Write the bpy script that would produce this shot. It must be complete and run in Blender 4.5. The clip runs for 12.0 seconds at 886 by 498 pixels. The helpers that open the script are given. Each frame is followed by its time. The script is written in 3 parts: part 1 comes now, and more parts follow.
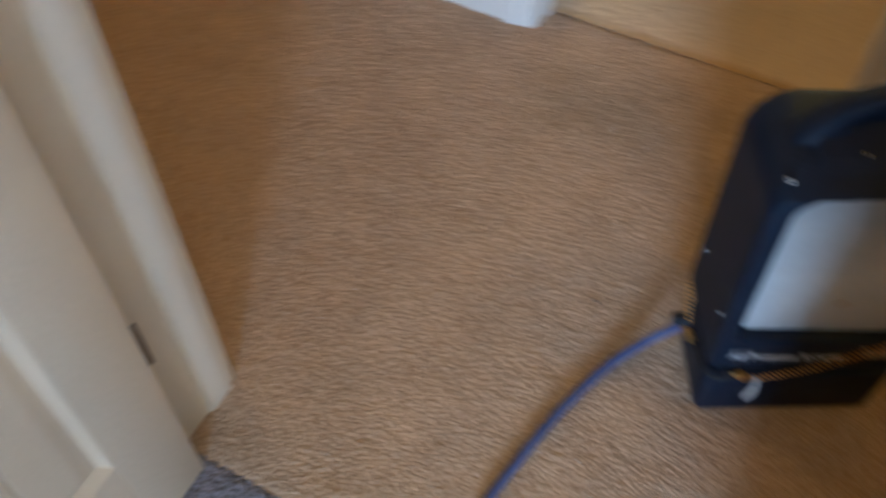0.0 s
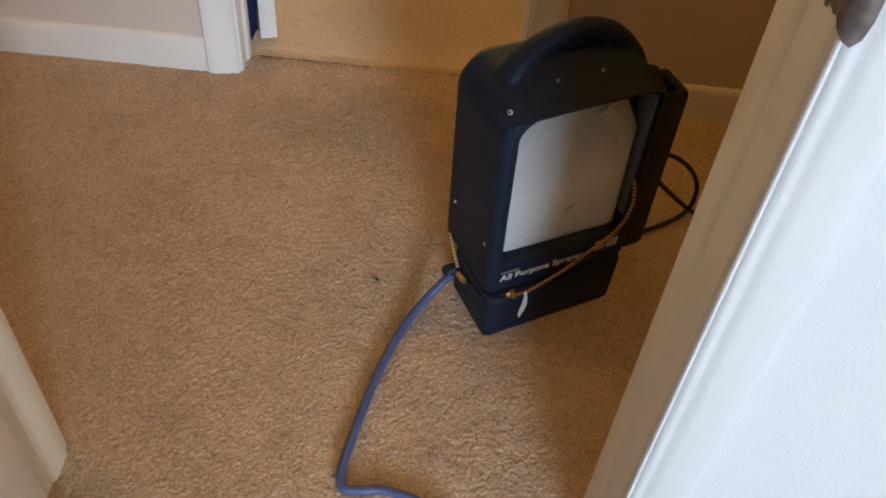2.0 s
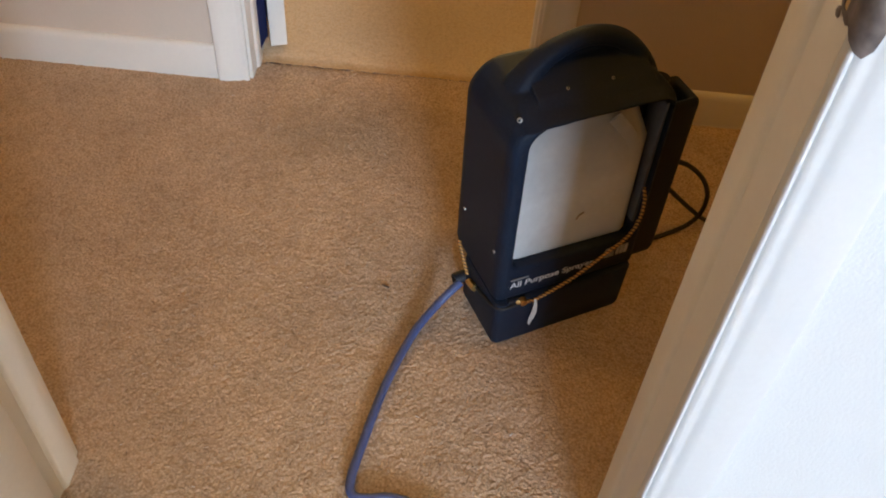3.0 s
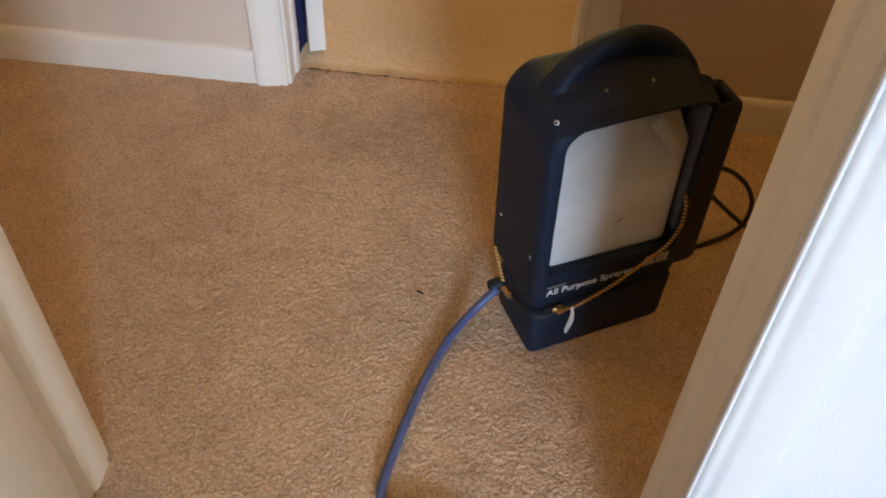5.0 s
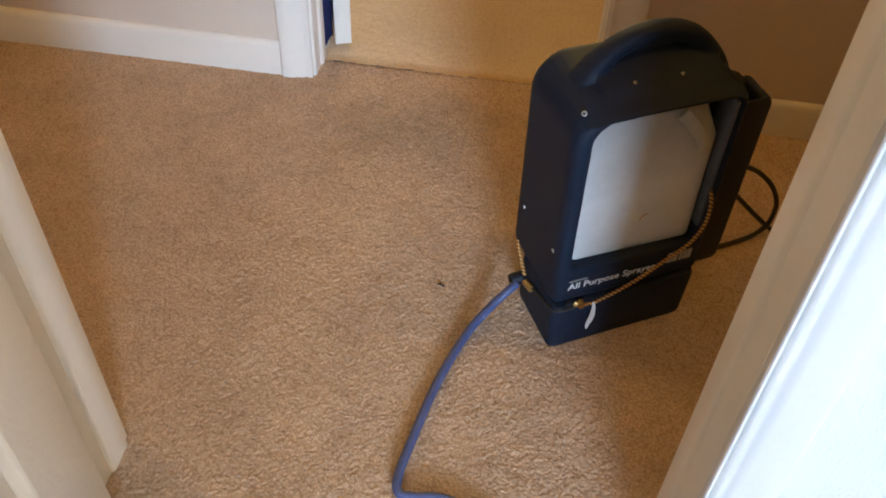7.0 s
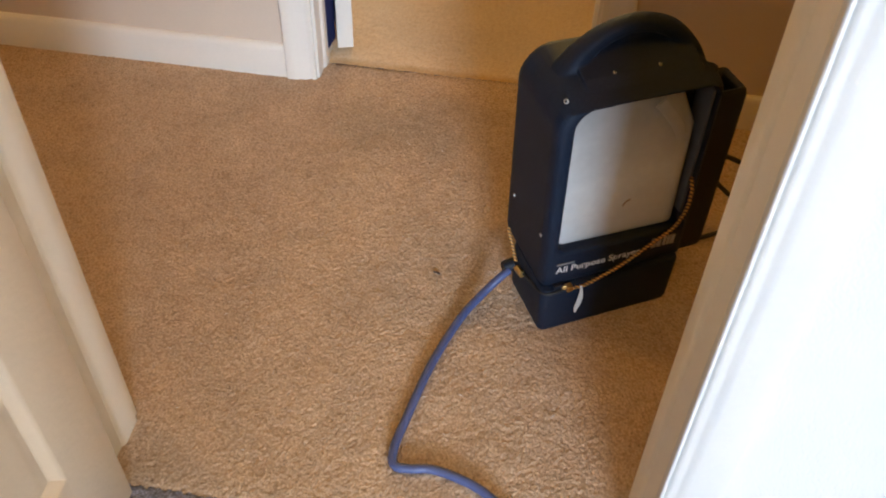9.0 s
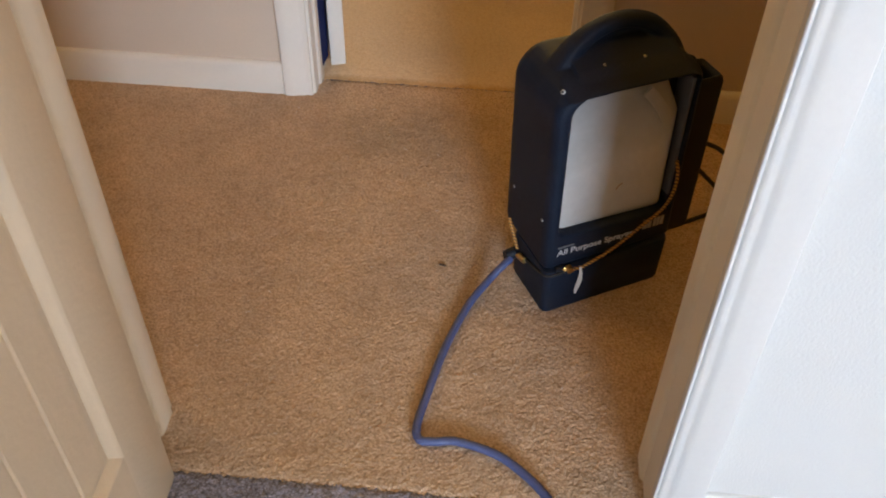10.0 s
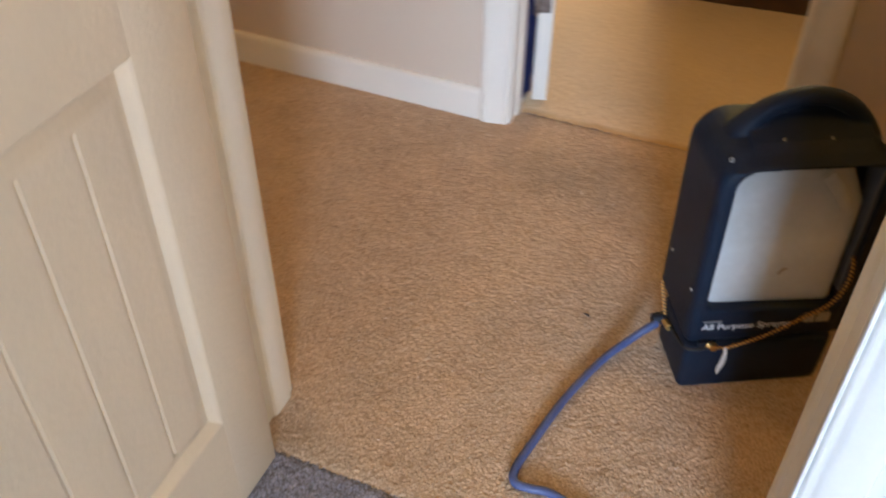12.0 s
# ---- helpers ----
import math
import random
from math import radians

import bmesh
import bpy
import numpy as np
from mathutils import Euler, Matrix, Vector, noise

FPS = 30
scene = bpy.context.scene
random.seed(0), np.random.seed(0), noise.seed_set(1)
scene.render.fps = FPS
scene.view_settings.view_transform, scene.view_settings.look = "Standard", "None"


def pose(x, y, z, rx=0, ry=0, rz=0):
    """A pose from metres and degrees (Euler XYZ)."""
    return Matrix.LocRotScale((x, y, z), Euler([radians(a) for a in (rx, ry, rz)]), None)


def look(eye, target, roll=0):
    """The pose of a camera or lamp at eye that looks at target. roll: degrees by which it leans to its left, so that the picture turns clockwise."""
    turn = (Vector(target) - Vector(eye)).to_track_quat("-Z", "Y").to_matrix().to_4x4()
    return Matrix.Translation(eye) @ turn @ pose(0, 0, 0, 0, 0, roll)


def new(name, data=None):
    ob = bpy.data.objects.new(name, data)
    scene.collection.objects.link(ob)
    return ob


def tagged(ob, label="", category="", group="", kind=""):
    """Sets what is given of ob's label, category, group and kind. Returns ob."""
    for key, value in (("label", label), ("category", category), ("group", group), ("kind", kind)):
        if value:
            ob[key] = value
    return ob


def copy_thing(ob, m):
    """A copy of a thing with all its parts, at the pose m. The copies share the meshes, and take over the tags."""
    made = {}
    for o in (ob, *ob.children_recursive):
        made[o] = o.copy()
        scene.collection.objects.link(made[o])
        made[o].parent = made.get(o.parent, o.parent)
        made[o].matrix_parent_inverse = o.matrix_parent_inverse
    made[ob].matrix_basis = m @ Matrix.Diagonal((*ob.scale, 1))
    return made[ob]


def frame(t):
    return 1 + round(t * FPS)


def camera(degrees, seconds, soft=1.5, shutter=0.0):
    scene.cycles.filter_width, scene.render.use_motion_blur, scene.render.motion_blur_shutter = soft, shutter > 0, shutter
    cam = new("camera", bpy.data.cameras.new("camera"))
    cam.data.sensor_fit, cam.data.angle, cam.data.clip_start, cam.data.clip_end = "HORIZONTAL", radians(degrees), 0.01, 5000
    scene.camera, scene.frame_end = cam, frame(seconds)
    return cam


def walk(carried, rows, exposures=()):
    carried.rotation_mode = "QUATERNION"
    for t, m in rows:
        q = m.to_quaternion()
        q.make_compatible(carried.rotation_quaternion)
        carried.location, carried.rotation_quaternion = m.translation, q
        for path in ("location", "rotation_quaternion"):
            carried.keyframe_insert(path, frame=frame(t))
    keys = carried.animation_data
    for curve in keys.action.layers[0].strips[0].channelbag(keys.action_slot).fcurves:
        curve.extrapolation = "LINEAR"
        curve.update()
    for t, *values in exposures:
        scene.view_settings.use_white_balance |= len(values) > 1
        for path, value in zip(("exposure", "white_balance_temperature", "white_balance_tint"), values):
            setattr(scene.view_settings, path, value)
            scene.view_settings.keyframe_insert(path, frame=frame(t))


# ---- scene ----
cam = camera(51.0, 12.0, 1.9, 0.7)
PATH = [
    (-0.1, (0.569, -0.282, 1.166), (-0.10, 0.705, -0.447), -1.4),
    (0, (0.561, -0.296, 1.181), (-0.003, 0.732, -0.439), -0.4),
    (0.1, (0.553, -0.31, 1.196), (0.094, 0.759, -0.431), 0.6),
    (0.2, (0.55, -0.314, 1.197), (0.171, 0.778, -0.435), 0.7),
    (0.3, (0.564, -0.323, 1.193), (0.24, 0.787, -0.438), 0.9),
    (0.5, (0.528, -0.385, 1.2), (0.375, 0.799, -0.405), 3.4),
    (1, (0.532, -0.459, 1.203), (0.48, 0.821, -0.333), 4.3),
    (1.5, (0.532, -0.49, 1.221), (0.494, 0.813, -0.296), 4.9),
    (2, (0.514, -0.522, 1.232), (0.507, 0.799, -0.271), 5.5),
    (2.5, (0.517, -0.523, 1.24), (0.501, 0.798, -0.263), 5.2),
    (3, (0.513, -0.518, 1.235), (0.485, 0.807, -0.262), 4.8),
    (5, (0.525, -0.508, 1.211), (0.403, 0.827, -0.273), 2.4),
    (5.5, (0.53, -0.509, 1.204), (0.385, 0.827, -0.276), 2.0),
    (6, (0.521, -0.514, 1.201), (0.375, 0.822, -0.28), 2.2),
    (6.5, (0.502, -0.525, 1.199), (0.37, 0.818, -0.277), 3.2),
    (8.5, (0.59, -0.525, 1.174), (0.338, 0.803, -0.3), 0.3),
    (9, (0.557, -0.604, 1.211), (0.371, 0.761, -0.239), 1.8),
    (9.5, (0.514, -0.694, 1.217), (0.389, 0.719, -0.193), 2.1),
    (10, (0.505, -0.736, 1.238), (0.382, 0.686, -0.163), 1.0),
    (10.5, (0.51, -0.746, 1.245), (0.331, 0.678, -0.148), -1.0),
    (11, (0.522, -0.75, 1.248), (0.251, 0.674, -0.13), -2.8),
    (11.5, (0.526, -0.755, 1.243), (0.165, 0.675, -0.107), -0.9),
    (11.7, (0.548, -0.74, 1.236), (0.119, 0.672, -0.108), -0.2),
    (11.8, (0.567, -0.73, 1.233), (0.094, 0.668, -0.11), 0.1),
    (11.9, (0.585, -0.716, 1.23), (0.068, 0.67, -0.116), 0.3),
    (12, (0.62, -0.707, 1.224), (0.037, 0.657, -0.118), 0.3),
    (12.1, (0.654, -0.697, 1.216), (0.006, 0.645, -0.121), 0.3),
]
walk(cam, [(t, look(e, g, r)) for t, e, g, r in PATH],
     [(0, -0.22, 4650, 0), (0.5, 0.60, 4600, -6), (1, 0.26, 5300, 1), (1.5, -0.18, 5550, 3), (2, -0.16, 5650, 4), (2.5, -0.10, 5700, 5), (3, 0.02, 5800, 6), (5, 0.04, 5700, 5), (6, 0.20, 5500, 6), (6.5, 0.22, 5400, 5),
      (8.5, 0.20, 5700, 4), (9, 0.24, 5900, 6), (9.5, 0.04, 6050, 7), (10, -0.13, 6100, 8), (10.5, -0.13, 6100, 8), (11, -0.09, 6200, 8), (11.5, -0.12, 6350, 8), (12, 0.18, 5450, 5)])
# ---------------------------------------------------------------- world and light
world = bpy.data.worlds.new("world")
scene.world = world
world.use_nodes = True
wn = world.node_tree.nodes
sky = wn.new("ShaderNodeTexSky")
sky.sky_type = "NISHITA"
sky.sun_disc = False
sky.sun_elevation, sky.sun_rotation = radians(38), radians(200)
world.node_tree.links.new(sky.outputs[0], wn["Background"].inputs[0])
wn["Background"].inputs[1].default_value = 0.12

SUN = bpy.data.lights.new("sun", "SUN")
SUN.energy, SUN.angle, SUN.color = 0.8, radians(12), (1.0, 0.95, 0.88)
sun = new("sun", SUN)
sun.matrix_world = pose(4, -9, 7, 52, 0, 200)

# daylight in the room's window opening; amber fill added in the unseen far one
def window_lamp(name, w, h, watts, color, m):
    d = bpy.data.lights.new(name, "AREA")
    d.shape, d.size, d.size_y, d.energy, d.color = "RECTANGLE", w, h, watts, color
    o = new(name, d)
    o.matrix_world = m
    return o

WIN = (2.65, -6.0, 1.84, 1.90, 1.10)          # room window: centre x, y, z, width, height
window_lamp("daylight", WIN[3], WIN[4], 465, (0.73, 0.83, 1.0), pose(WIN[0], WIN[1] + 0.05, WIN[2], 90, 0, 0))
FWIN = (0.25, 4.2, 1.5, 1.2, 1.2)
window_lamp("amber_fill_far", FWIN[3], FWIN[4], 46, (1.0, 0.64, 0.22), pose(FWIN[0], FWIN[1] - 0.05, FWIN[2], 90, 0, 180))

# two unseen flush ceiling lights assumed along the hall for amber fill: place and watts
FILL_LAMPS = [((-1.05, 0.66, 2.40), 5.4), ((1.55, 0.62, 2.40), 4.3)]
for place, watts in FILL_LAMPS:
    hl = bpy.data.lights.new("hall_fill", "AREA")
    hl.shape, hl.size, hl.energy, hl.color = "DISK", 0.22, watts, (1.0, 0.47, 0.035)
    new("hall_fill", hl).matrix_world = pose(place[0], place[1], place[2] - 0.085)

# ---------------------------------------------------------------- materials
def material(name, color, rough=0.5, metal=0.0, grain=(60.0, 0.06), blot=(3.0, 0.06), bump=(0, 0.0), extra=None, spec=0.5):
    m = bpy.data.materials.new(name)
    m.use_nodes = True
    nt = m.node_tree
    b = nt.nodes["Principled BSDF"]
    b.inputs["Roughness"].default_value, b.inputs["Metallic"].default_value = rough, metal
    b.inputs["Specular IOR Level"].default_value = spec
    co = nt.nodes.new("ShaderNodeTexCoord")
    def noise_fac(scale, detail=4.0):
        n = nt.nodes.new("ShaderNodeTexNoise")
        n.inputs["Scale"].default_value, n.inputs["Detail"].default_value = scale, detail
        nt.links.new(co.outputs["Object"], n.inputs["Vector"])
        return n.outputs["Fac"]
    def shift(fac, amount):
        mr = nt.nodes.new("ShaderNodeMapRange")
        mr.inputs["From Min"].default_value, mr.inputs["From Max"].default_value = 0.3, 0.7
        mr.inputs["To Min"].default_value, mr.inputs["To Max"].default_value = 1 - amount, 1 + amount
        nt.links.new(fac, mr.inputs["Value"])
        return mr.outputs[0]
    mul = nt.nodes.new("ShaderNodeMath")
    mul.operation = "MULTIPLY"
    g = noise_fac(grain[0])
    nt.links.new(shift(g, grain[1]), mul.inputs[0])
    nt.links.new(shift(noise_fac(blot[0], 3.0), blot[1]), mul.inputs[1])
    vm = nt.nodes.new("ShaderNodeVectorMath")
    vm.operation = "SCALE"
    vm.inputs[0].default_value = color
    nt.links.new(mul.outputs[0], vm.inputs["Scale"])
    nt.links.new(vm.outputs[0], b.inputs["Base Color"])
    if bump[1]:
        bp = nt.nodes.new("ShaderNodeBump")
        bp.inputs["Distance"].default_value = bump[1]
        nt.links.new(noise_fac(bump[0], 5.0), bp.inputs["Height"])
        nt.links.new(bp.outputs[0], b.inputs["Normal"])
    if extra:
        extra(nt, b, co, vm)
    return m

def carpet_nodes(dark, stain, gap=0.74, fleck=0.0):
    """Pile colour: dark roots and pale tips by a fine noise, traffic blotches, one soiled patch near the far doorway."""
    def add(nt, b, co, vm):
        n = nt.nodes.new("ShaderNodeTexNoise")
        n.inputs["Scale"].default_value, n.inputs["Detail"].default_value = 420, 3
        nt.links.new(co.outputs["Object"], n.inputs["Vector"])
        r = nt.nodes.new("ShaderNodeValToRGB")
        r.color_ramp.elements[0].position, r.color_ramp.elements[0].color = 0.30, (dark, dark, dark, 1)
        r.color_ramp.elements[1].position, r.color_ramp.elements[1].color = 0.62, (1.08, 1.08, 1.08, 1)
        nt.links.new(n.outputs["Fac"], r.inputs[0])
        mx = nt.nodes.new("ShaderNodeVectorMath")
        mx.operation = "MULTIPLY"
        nt.links.new(vm.outputs[0], mx.inputs[0])
        nt.links.new(r.outputs[0], mx.inputs[1])
        # gaps between the tufts
        vo = nt.nodes.new("ShaderNodeTexVoronoi")
        vo.inputs["Scale"].default_value, vo.inputs["Randomness"].default_value = 235, 1.0
        nt.links.new(co.outputs["Object"], vo.inputs["Vector"])
        vr = nt.nodes.new("ShaderNodeValToRGB")
        vr.color_ramp.elements[0].position, vr.color_ramp.elements[0].color = 0.30, (1.10, 1.10, 1.10, 1)
        vr.color_ramp.elements[1].position, vr.color_ramp.elements[1].color = 0.80, (dark * gap, dark * gap * 0.93, dark * gap * 0.82, 1)
        nt.links.new(vo.outputs["Distance"], vr.inputs[0])
        # each tuft stands as a small round tip
        tip = nt.nodes.new("ShaderNodeMapRange")
        tip.inputs["From Min"].default_value, tip.inputs["From Max"].default_value = 0.1, 0.8
        tip.inputs["To Min"].default_value, tip.inputs["To Max"].default_value = 1.0, 0.0
        nt.links.new(vo.outputs["Distance"], tip.inputs["Value"])
        tb = nt.nodes.new("ShaderNodeBump")
        tb.inputs["Distance"].default_value = 0.0006 if gap < 0.9 else 0.0002
        nt.links.new(tip.outputs[0], tb.inputs["Height"])
        nt.links.new(tb.outputs[0], b.inputs["Normal"])
        mv = nt.nodes.new("ShaderNodeVectorMath")
        mv.operation = "MULTIPLY"
        nt.links.new(mx.outputs[0], mv.inputs[0])
        nt.links.new(vr.outputs[0], mv.inputs[1])
        out = mv.outputs[0]
        if fleck:
            # scattered deep gaps between flattened tufts
            fn = nt.nodes.new("ShaderNodeTexNoise")
            fn.inputs["Scale"].default_value, fn.inputs["Detail"].default_value, fn.inputs["Distortion"].default_value = 300, 2, 0.8
            nt.links.new(co.outputs["Object"], fn.inputs["Vector"])
            fr = nt.nodes.new("ShaderNodeValToRGB")
            fr.color_ramp.elements[0].position, fr.color_ramp.elements[0].color = 0.31, (1 - fleck, 1 - fleck, 1 - fleck, 1)
            fr.color_ramp.elements[1].position, fr.color_ramp.elements[1].color = 0.39, (1, 1, 1, 1)
            nt.links.new(fn.outputs["Fac"], fr.inputs[0])
            fm = nt.nodes.new("ShaderNodeVectorMath")
            fm.operation = "MULTIPLY"
            nt.links.new(out, fm.inputs[0])
            nt.links.new(fr.outputs[0], fm.inputs[1])
            out = fm.outputs[0]
        if stain:
            (sx, sy), size, depth, tint = stain
            mp = nt.nodes.new("ShaderNodeMapping")
            mp.inputs["Location"].default_value = (-sx, -sy, 0)
            nt.links.new(co.outputs["Object"], mp.inputs[0])
            wob = nt.nodes.new("ShaderNodeTexNoise")
            wob.inputs["Scale"].default_value, wob.inputs["Detail"].default_value = 14, 5
            nt.links.new(co.outputs["Object"], wob.inputs["Vector"])
            ln = nt.nodes.new("ShaderNodeVectorMath")
            ln.operation = "LENGTH"
            sc = nt.nodes.new("ShaderNodeVectorMath")
            sc.operation = "MULTIPLY"
            sc.inputs[1].default_value = (1 / size[0], 1 / size[1], 0)
            nt.links.new(mp.outputs[0], sc.inputs[0])
            nt.links.new(sc.outputs[0], ln.inputs[0])
            ad = nt.nodes.new("ShaderNodeMath")
            ad.operation = "ADD"
            nt.links.new(ln.outputs["Value"], ad.inputs[0])
            nt.links.new(wob.outputs["Fac"], ad.inputs[1])
            mr = nt.nodes.new("ShaderNodeMapRange")
            mr.inputs["From Min"].default_value, mr.inputs["From Max"].default_value = 0.7, 1.5
            mr.inputs["To Min"].default_value, mr.inputs["To Max"].default_value = depth, 0.0
            nt.links.new(ad.outputs[0], mr.inputs["Value"])
            mix = nt.nodes.new("ShaderNodeMix")
            mix.data_type = "RGBA"
            mix.blend_type = "MULTIPLY"
            nt.links.new(mr.outputs[0], mix.inputs["Factor"])
            nt.links.new(out, mix.inputs["A"])
            mix.inputs["B"].default_value = (*tint, 1)
            out = mix.outputs["Result"]
        nt.links.new(out, b.inputs["Base Color"])
        b.inputs["Sheen Weight"].default_value = 0.25
        b.inputs["Sheen Roughness"].default_value = 0.5
    return add

M_TAN = material("tan_carpet", (0.530, 0.398, 0.274), 0.95, grain=(48, 0.07), blot=(9, 0.09), bump=(420, 0.0018), spec=0.1,
                 extra=carpet_nodes(0.92, ((0.30, 0.86), (0.26, 0.15), 0.62, (0.62, 0.66, 0.68)), 0.88, 0.46))
M_PINK = material("far_carpet", (0.67, 0.54, 0.355), 0.95, grain=(120, 0.05), blot=(4, 0.05), bump=(420, 0.001), spec=0.1, extra=carpet_nodes(1.0, ((0.33, 1.056), (0.6, 0.022), 0.7, (0.62, 0.45, 0.22)), 0.98))
M_GREY = material("grey_carpet", (0.30, 0.295, 0.36), 0.95, grain=(90, 0.15), blot=(6, 0.10), bump=(420, 0.003), spec=0.1, extra=carpet_nodes(0.7, None))
M_WALL = material("hall_wall_paint", (0.63, 0.535, 0.43), 0.75, grain=(200, 0.015), blot=(2.2, 0.03), bump=(260, 0.0008), spec=0.3)
M_ROOM = material("room_wall_paint", (0.635, 0.64, 0.62), 0.7, grain=(200, 0.012), blot=(2.5, 0.02), bump=(240, 0.001), spec=0.3)
# unseen side walls and ceiling, tinted to throw warm bounce light
M_SIDE = material("tan_bounce_paint", (0.72, 0.50, 0.26), 0.75, grain=(200, 0.015), blot=(2.2, 0.03), bump=(260, 0.0008), spec=0.3)
M_CEIL = material("ceiling_paint", (0.80, 0.73, 0.60), 0.9, bump=(150, 0.002))
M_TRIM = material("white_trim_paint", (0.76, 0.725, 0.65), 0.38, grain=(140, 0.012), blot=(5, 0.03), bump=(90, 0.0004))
# same trim paint twice: warm bounce put into jambs, window light into casing
M_FRAME = material("trim_paint_warm_bounce", (0.83, 0.775, 0.665), 0.38, grain=(140, 0.012), blot=(5, 0.03), bump=(90, 0.0004))
M_CASING = material("trim_paint_daylit", (0.66, 0.655, 0.63), 0.45, grain=(140, 0.012), blot=(5, 0.02), bump=(90, 0.0004))
M_DOOR = material("door_paint", (0.67, 0.56, 0.41), 0.34, grain=(160, 0.012), blot=(4, 0.025), bump=(110, 0.0006))
def dust_nodes(nt, b, co, vm):
    """Pale specks and rubbed patches of dust on dark plastic."""
    def band(scale, lo, hi, top):
        n = nt.nodes.new("ShaderNodeTexNoise")
        n.inputs["Scale"].default_value, n.inputs["Detail"].default_value = scale, 3
        nt.links.new(co.outputs["Object"], n.inputs["Vector"])
        mr = nt.nodes.new("ShaderNodeMapRange")
        mr.inputs["From Min"].default_value, mr.inputs["From Max"].default_value = lo, hi
        mr.inputs["To Min"].default_value, mr.inputs["To Max"].default_value = 0.0, top
        nt.links.new(n.outputs["Fac"], mr.inputs["Value"])
        return mr.outputs[0]
    add = nt.nodes.new("ShaderNodeMath")
    add.operation, add.use_clamp = "ADD", True
    nt.links.new(band(420, 0.67, 0.75, 0.40), add.inputs[0])
    nt.links.new(band(18, 0.52, 0.74, 0.035), add.inputs[1])
    mix = nt.nodes.new("ShaderNodeMix")
    mix.data_type = "RGBA"
    nt.links.new(add.outputs[0], mix.inputs["Factor"])
    nt.links.new(vm.outputs[0], mix.inputs["A"])
    mix.inputs["B"].default_value = (0.085, 0.090, 0.10, 1)
    nt.links.new(mix.outputs["Result"], b.inputs["Base Color"])
M_NAVY = material("navy_plastic", (0.009, 0.0160, 0.032), 0.55, grain=(300, 0.15), blot=(14, 0.2), bump=(700, 0.0004), spec=0.2, extra=dust_nodes)
M_BLACK = material("black_plastic", (0.009, 0.011, 0.017), 0.55, grain=(300, 0.1), blot=(20, 0.15), bump=(600, 0.0004), spec=0.3)
M_RUBBER = material("black_rubber", (0.012, 0.012, 0.012), 0.6, bump=(500, 0.0004))
M_HOSE = material("blue_hose_rubber", (0.070, 0.092, 0.215), 0.42, grain=(200, 0.08), blot=(10, 0.12), bump=(500, 0.0005))
M_STEEL = material("bright_steel", (0.42, 0.41, 0.39), 0.45, 1.0)
M_BRASS = material("brass", (0.62, 0.42, 0.14), 0.35, 1.0)
M_BRONZE = material("bronze_hardware", (0.17, 0.135, 0.115), 0.5, 0.5, blot=(60, 0.35))
M_WOOD = material("dark_brown_wood", (0.075, 0.04, 0.022), 0.4, grain=(30, 0.2), blot=(5, 0.2))
M_TAG = material("white_paper_tag", (0.72, 0.72, 0.70), 0.7)
M_DIM = material("worn_grey_print", (0.20, 0.21, 0.23), 0.5)
M_INK = material("white_print", (0.72, 0.72, 0.72), 0.5)
M_LOGO = material("cream_print", (0.40, 0.35, 0.26), 0.5)
M_SMUDGE = material("brown_smudge", (0.36, 0.28, 0.16), 0.6)
M_LINER = material("grey_plastic_liner", (0.10, 0.11, 0.13), 0.5, bump=(300, 0.0004))
M_LAMP = bpy.data.materials.new("warm_lamp_glass")
M_LAMP.use_nodes = True
M_LAMP.node_tree.nodes["Principled BSDF"].inputs["Emission Color"].default_value = (1.0, 0.6, 0.25, 1)
M_LAMP.node_tree.nodes["Principled BSDF"].inputs["Emission Strength"].default_value = 2.0
M_GAPSHEET = material("navy_gap_sheet", (0.016, 0.024, 0.095), 0.9, grain=(400, 0.15), blot=(12, 0.2), bump=(500, 0.001), spec=0.1)
M_LINT = material("pale_lint", (0.62, 0.58, 0.52), 0.9)
M_BARK = material("dark_crumb", (0.03, 0.018, 0.01), 0.9)

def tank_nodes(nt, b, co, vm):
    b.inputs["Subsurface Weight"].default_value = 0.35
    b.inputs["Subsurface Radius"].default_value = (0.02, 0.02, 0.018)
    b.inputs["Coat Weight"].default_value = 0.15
    # light's falloff put into the colour: bright below, greyer towards the top
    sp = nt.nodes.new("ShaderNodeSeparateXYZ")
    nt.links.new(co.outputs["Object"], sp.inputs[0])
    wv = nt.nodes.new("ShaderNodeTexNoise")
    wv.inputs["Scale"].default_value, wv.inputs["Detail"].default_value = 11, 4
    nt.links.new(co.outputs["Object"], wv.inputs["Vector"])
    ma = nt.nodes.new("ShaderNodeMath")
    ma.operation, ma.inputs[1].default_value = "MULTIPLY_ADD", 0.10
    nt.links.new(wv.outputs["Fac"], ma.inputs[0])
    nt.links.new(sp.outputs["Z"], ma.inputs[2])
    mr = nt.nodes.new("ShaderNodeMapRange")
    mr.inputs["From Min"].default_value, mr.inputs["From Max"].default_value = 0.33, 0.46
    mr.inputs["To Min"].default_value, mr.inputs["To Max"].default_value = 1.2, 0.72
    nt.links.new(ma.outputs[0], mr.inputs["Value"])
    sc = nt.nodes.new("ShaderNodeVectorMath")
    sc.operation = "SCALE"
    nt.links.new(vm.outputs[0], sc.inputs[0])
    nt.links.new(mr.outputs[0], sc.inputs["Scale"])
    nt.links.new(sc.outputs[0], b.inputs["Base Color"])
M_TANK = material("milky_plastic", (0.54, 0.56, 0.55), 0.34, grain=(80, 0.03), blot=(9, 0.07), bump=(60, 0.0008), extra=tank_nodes)

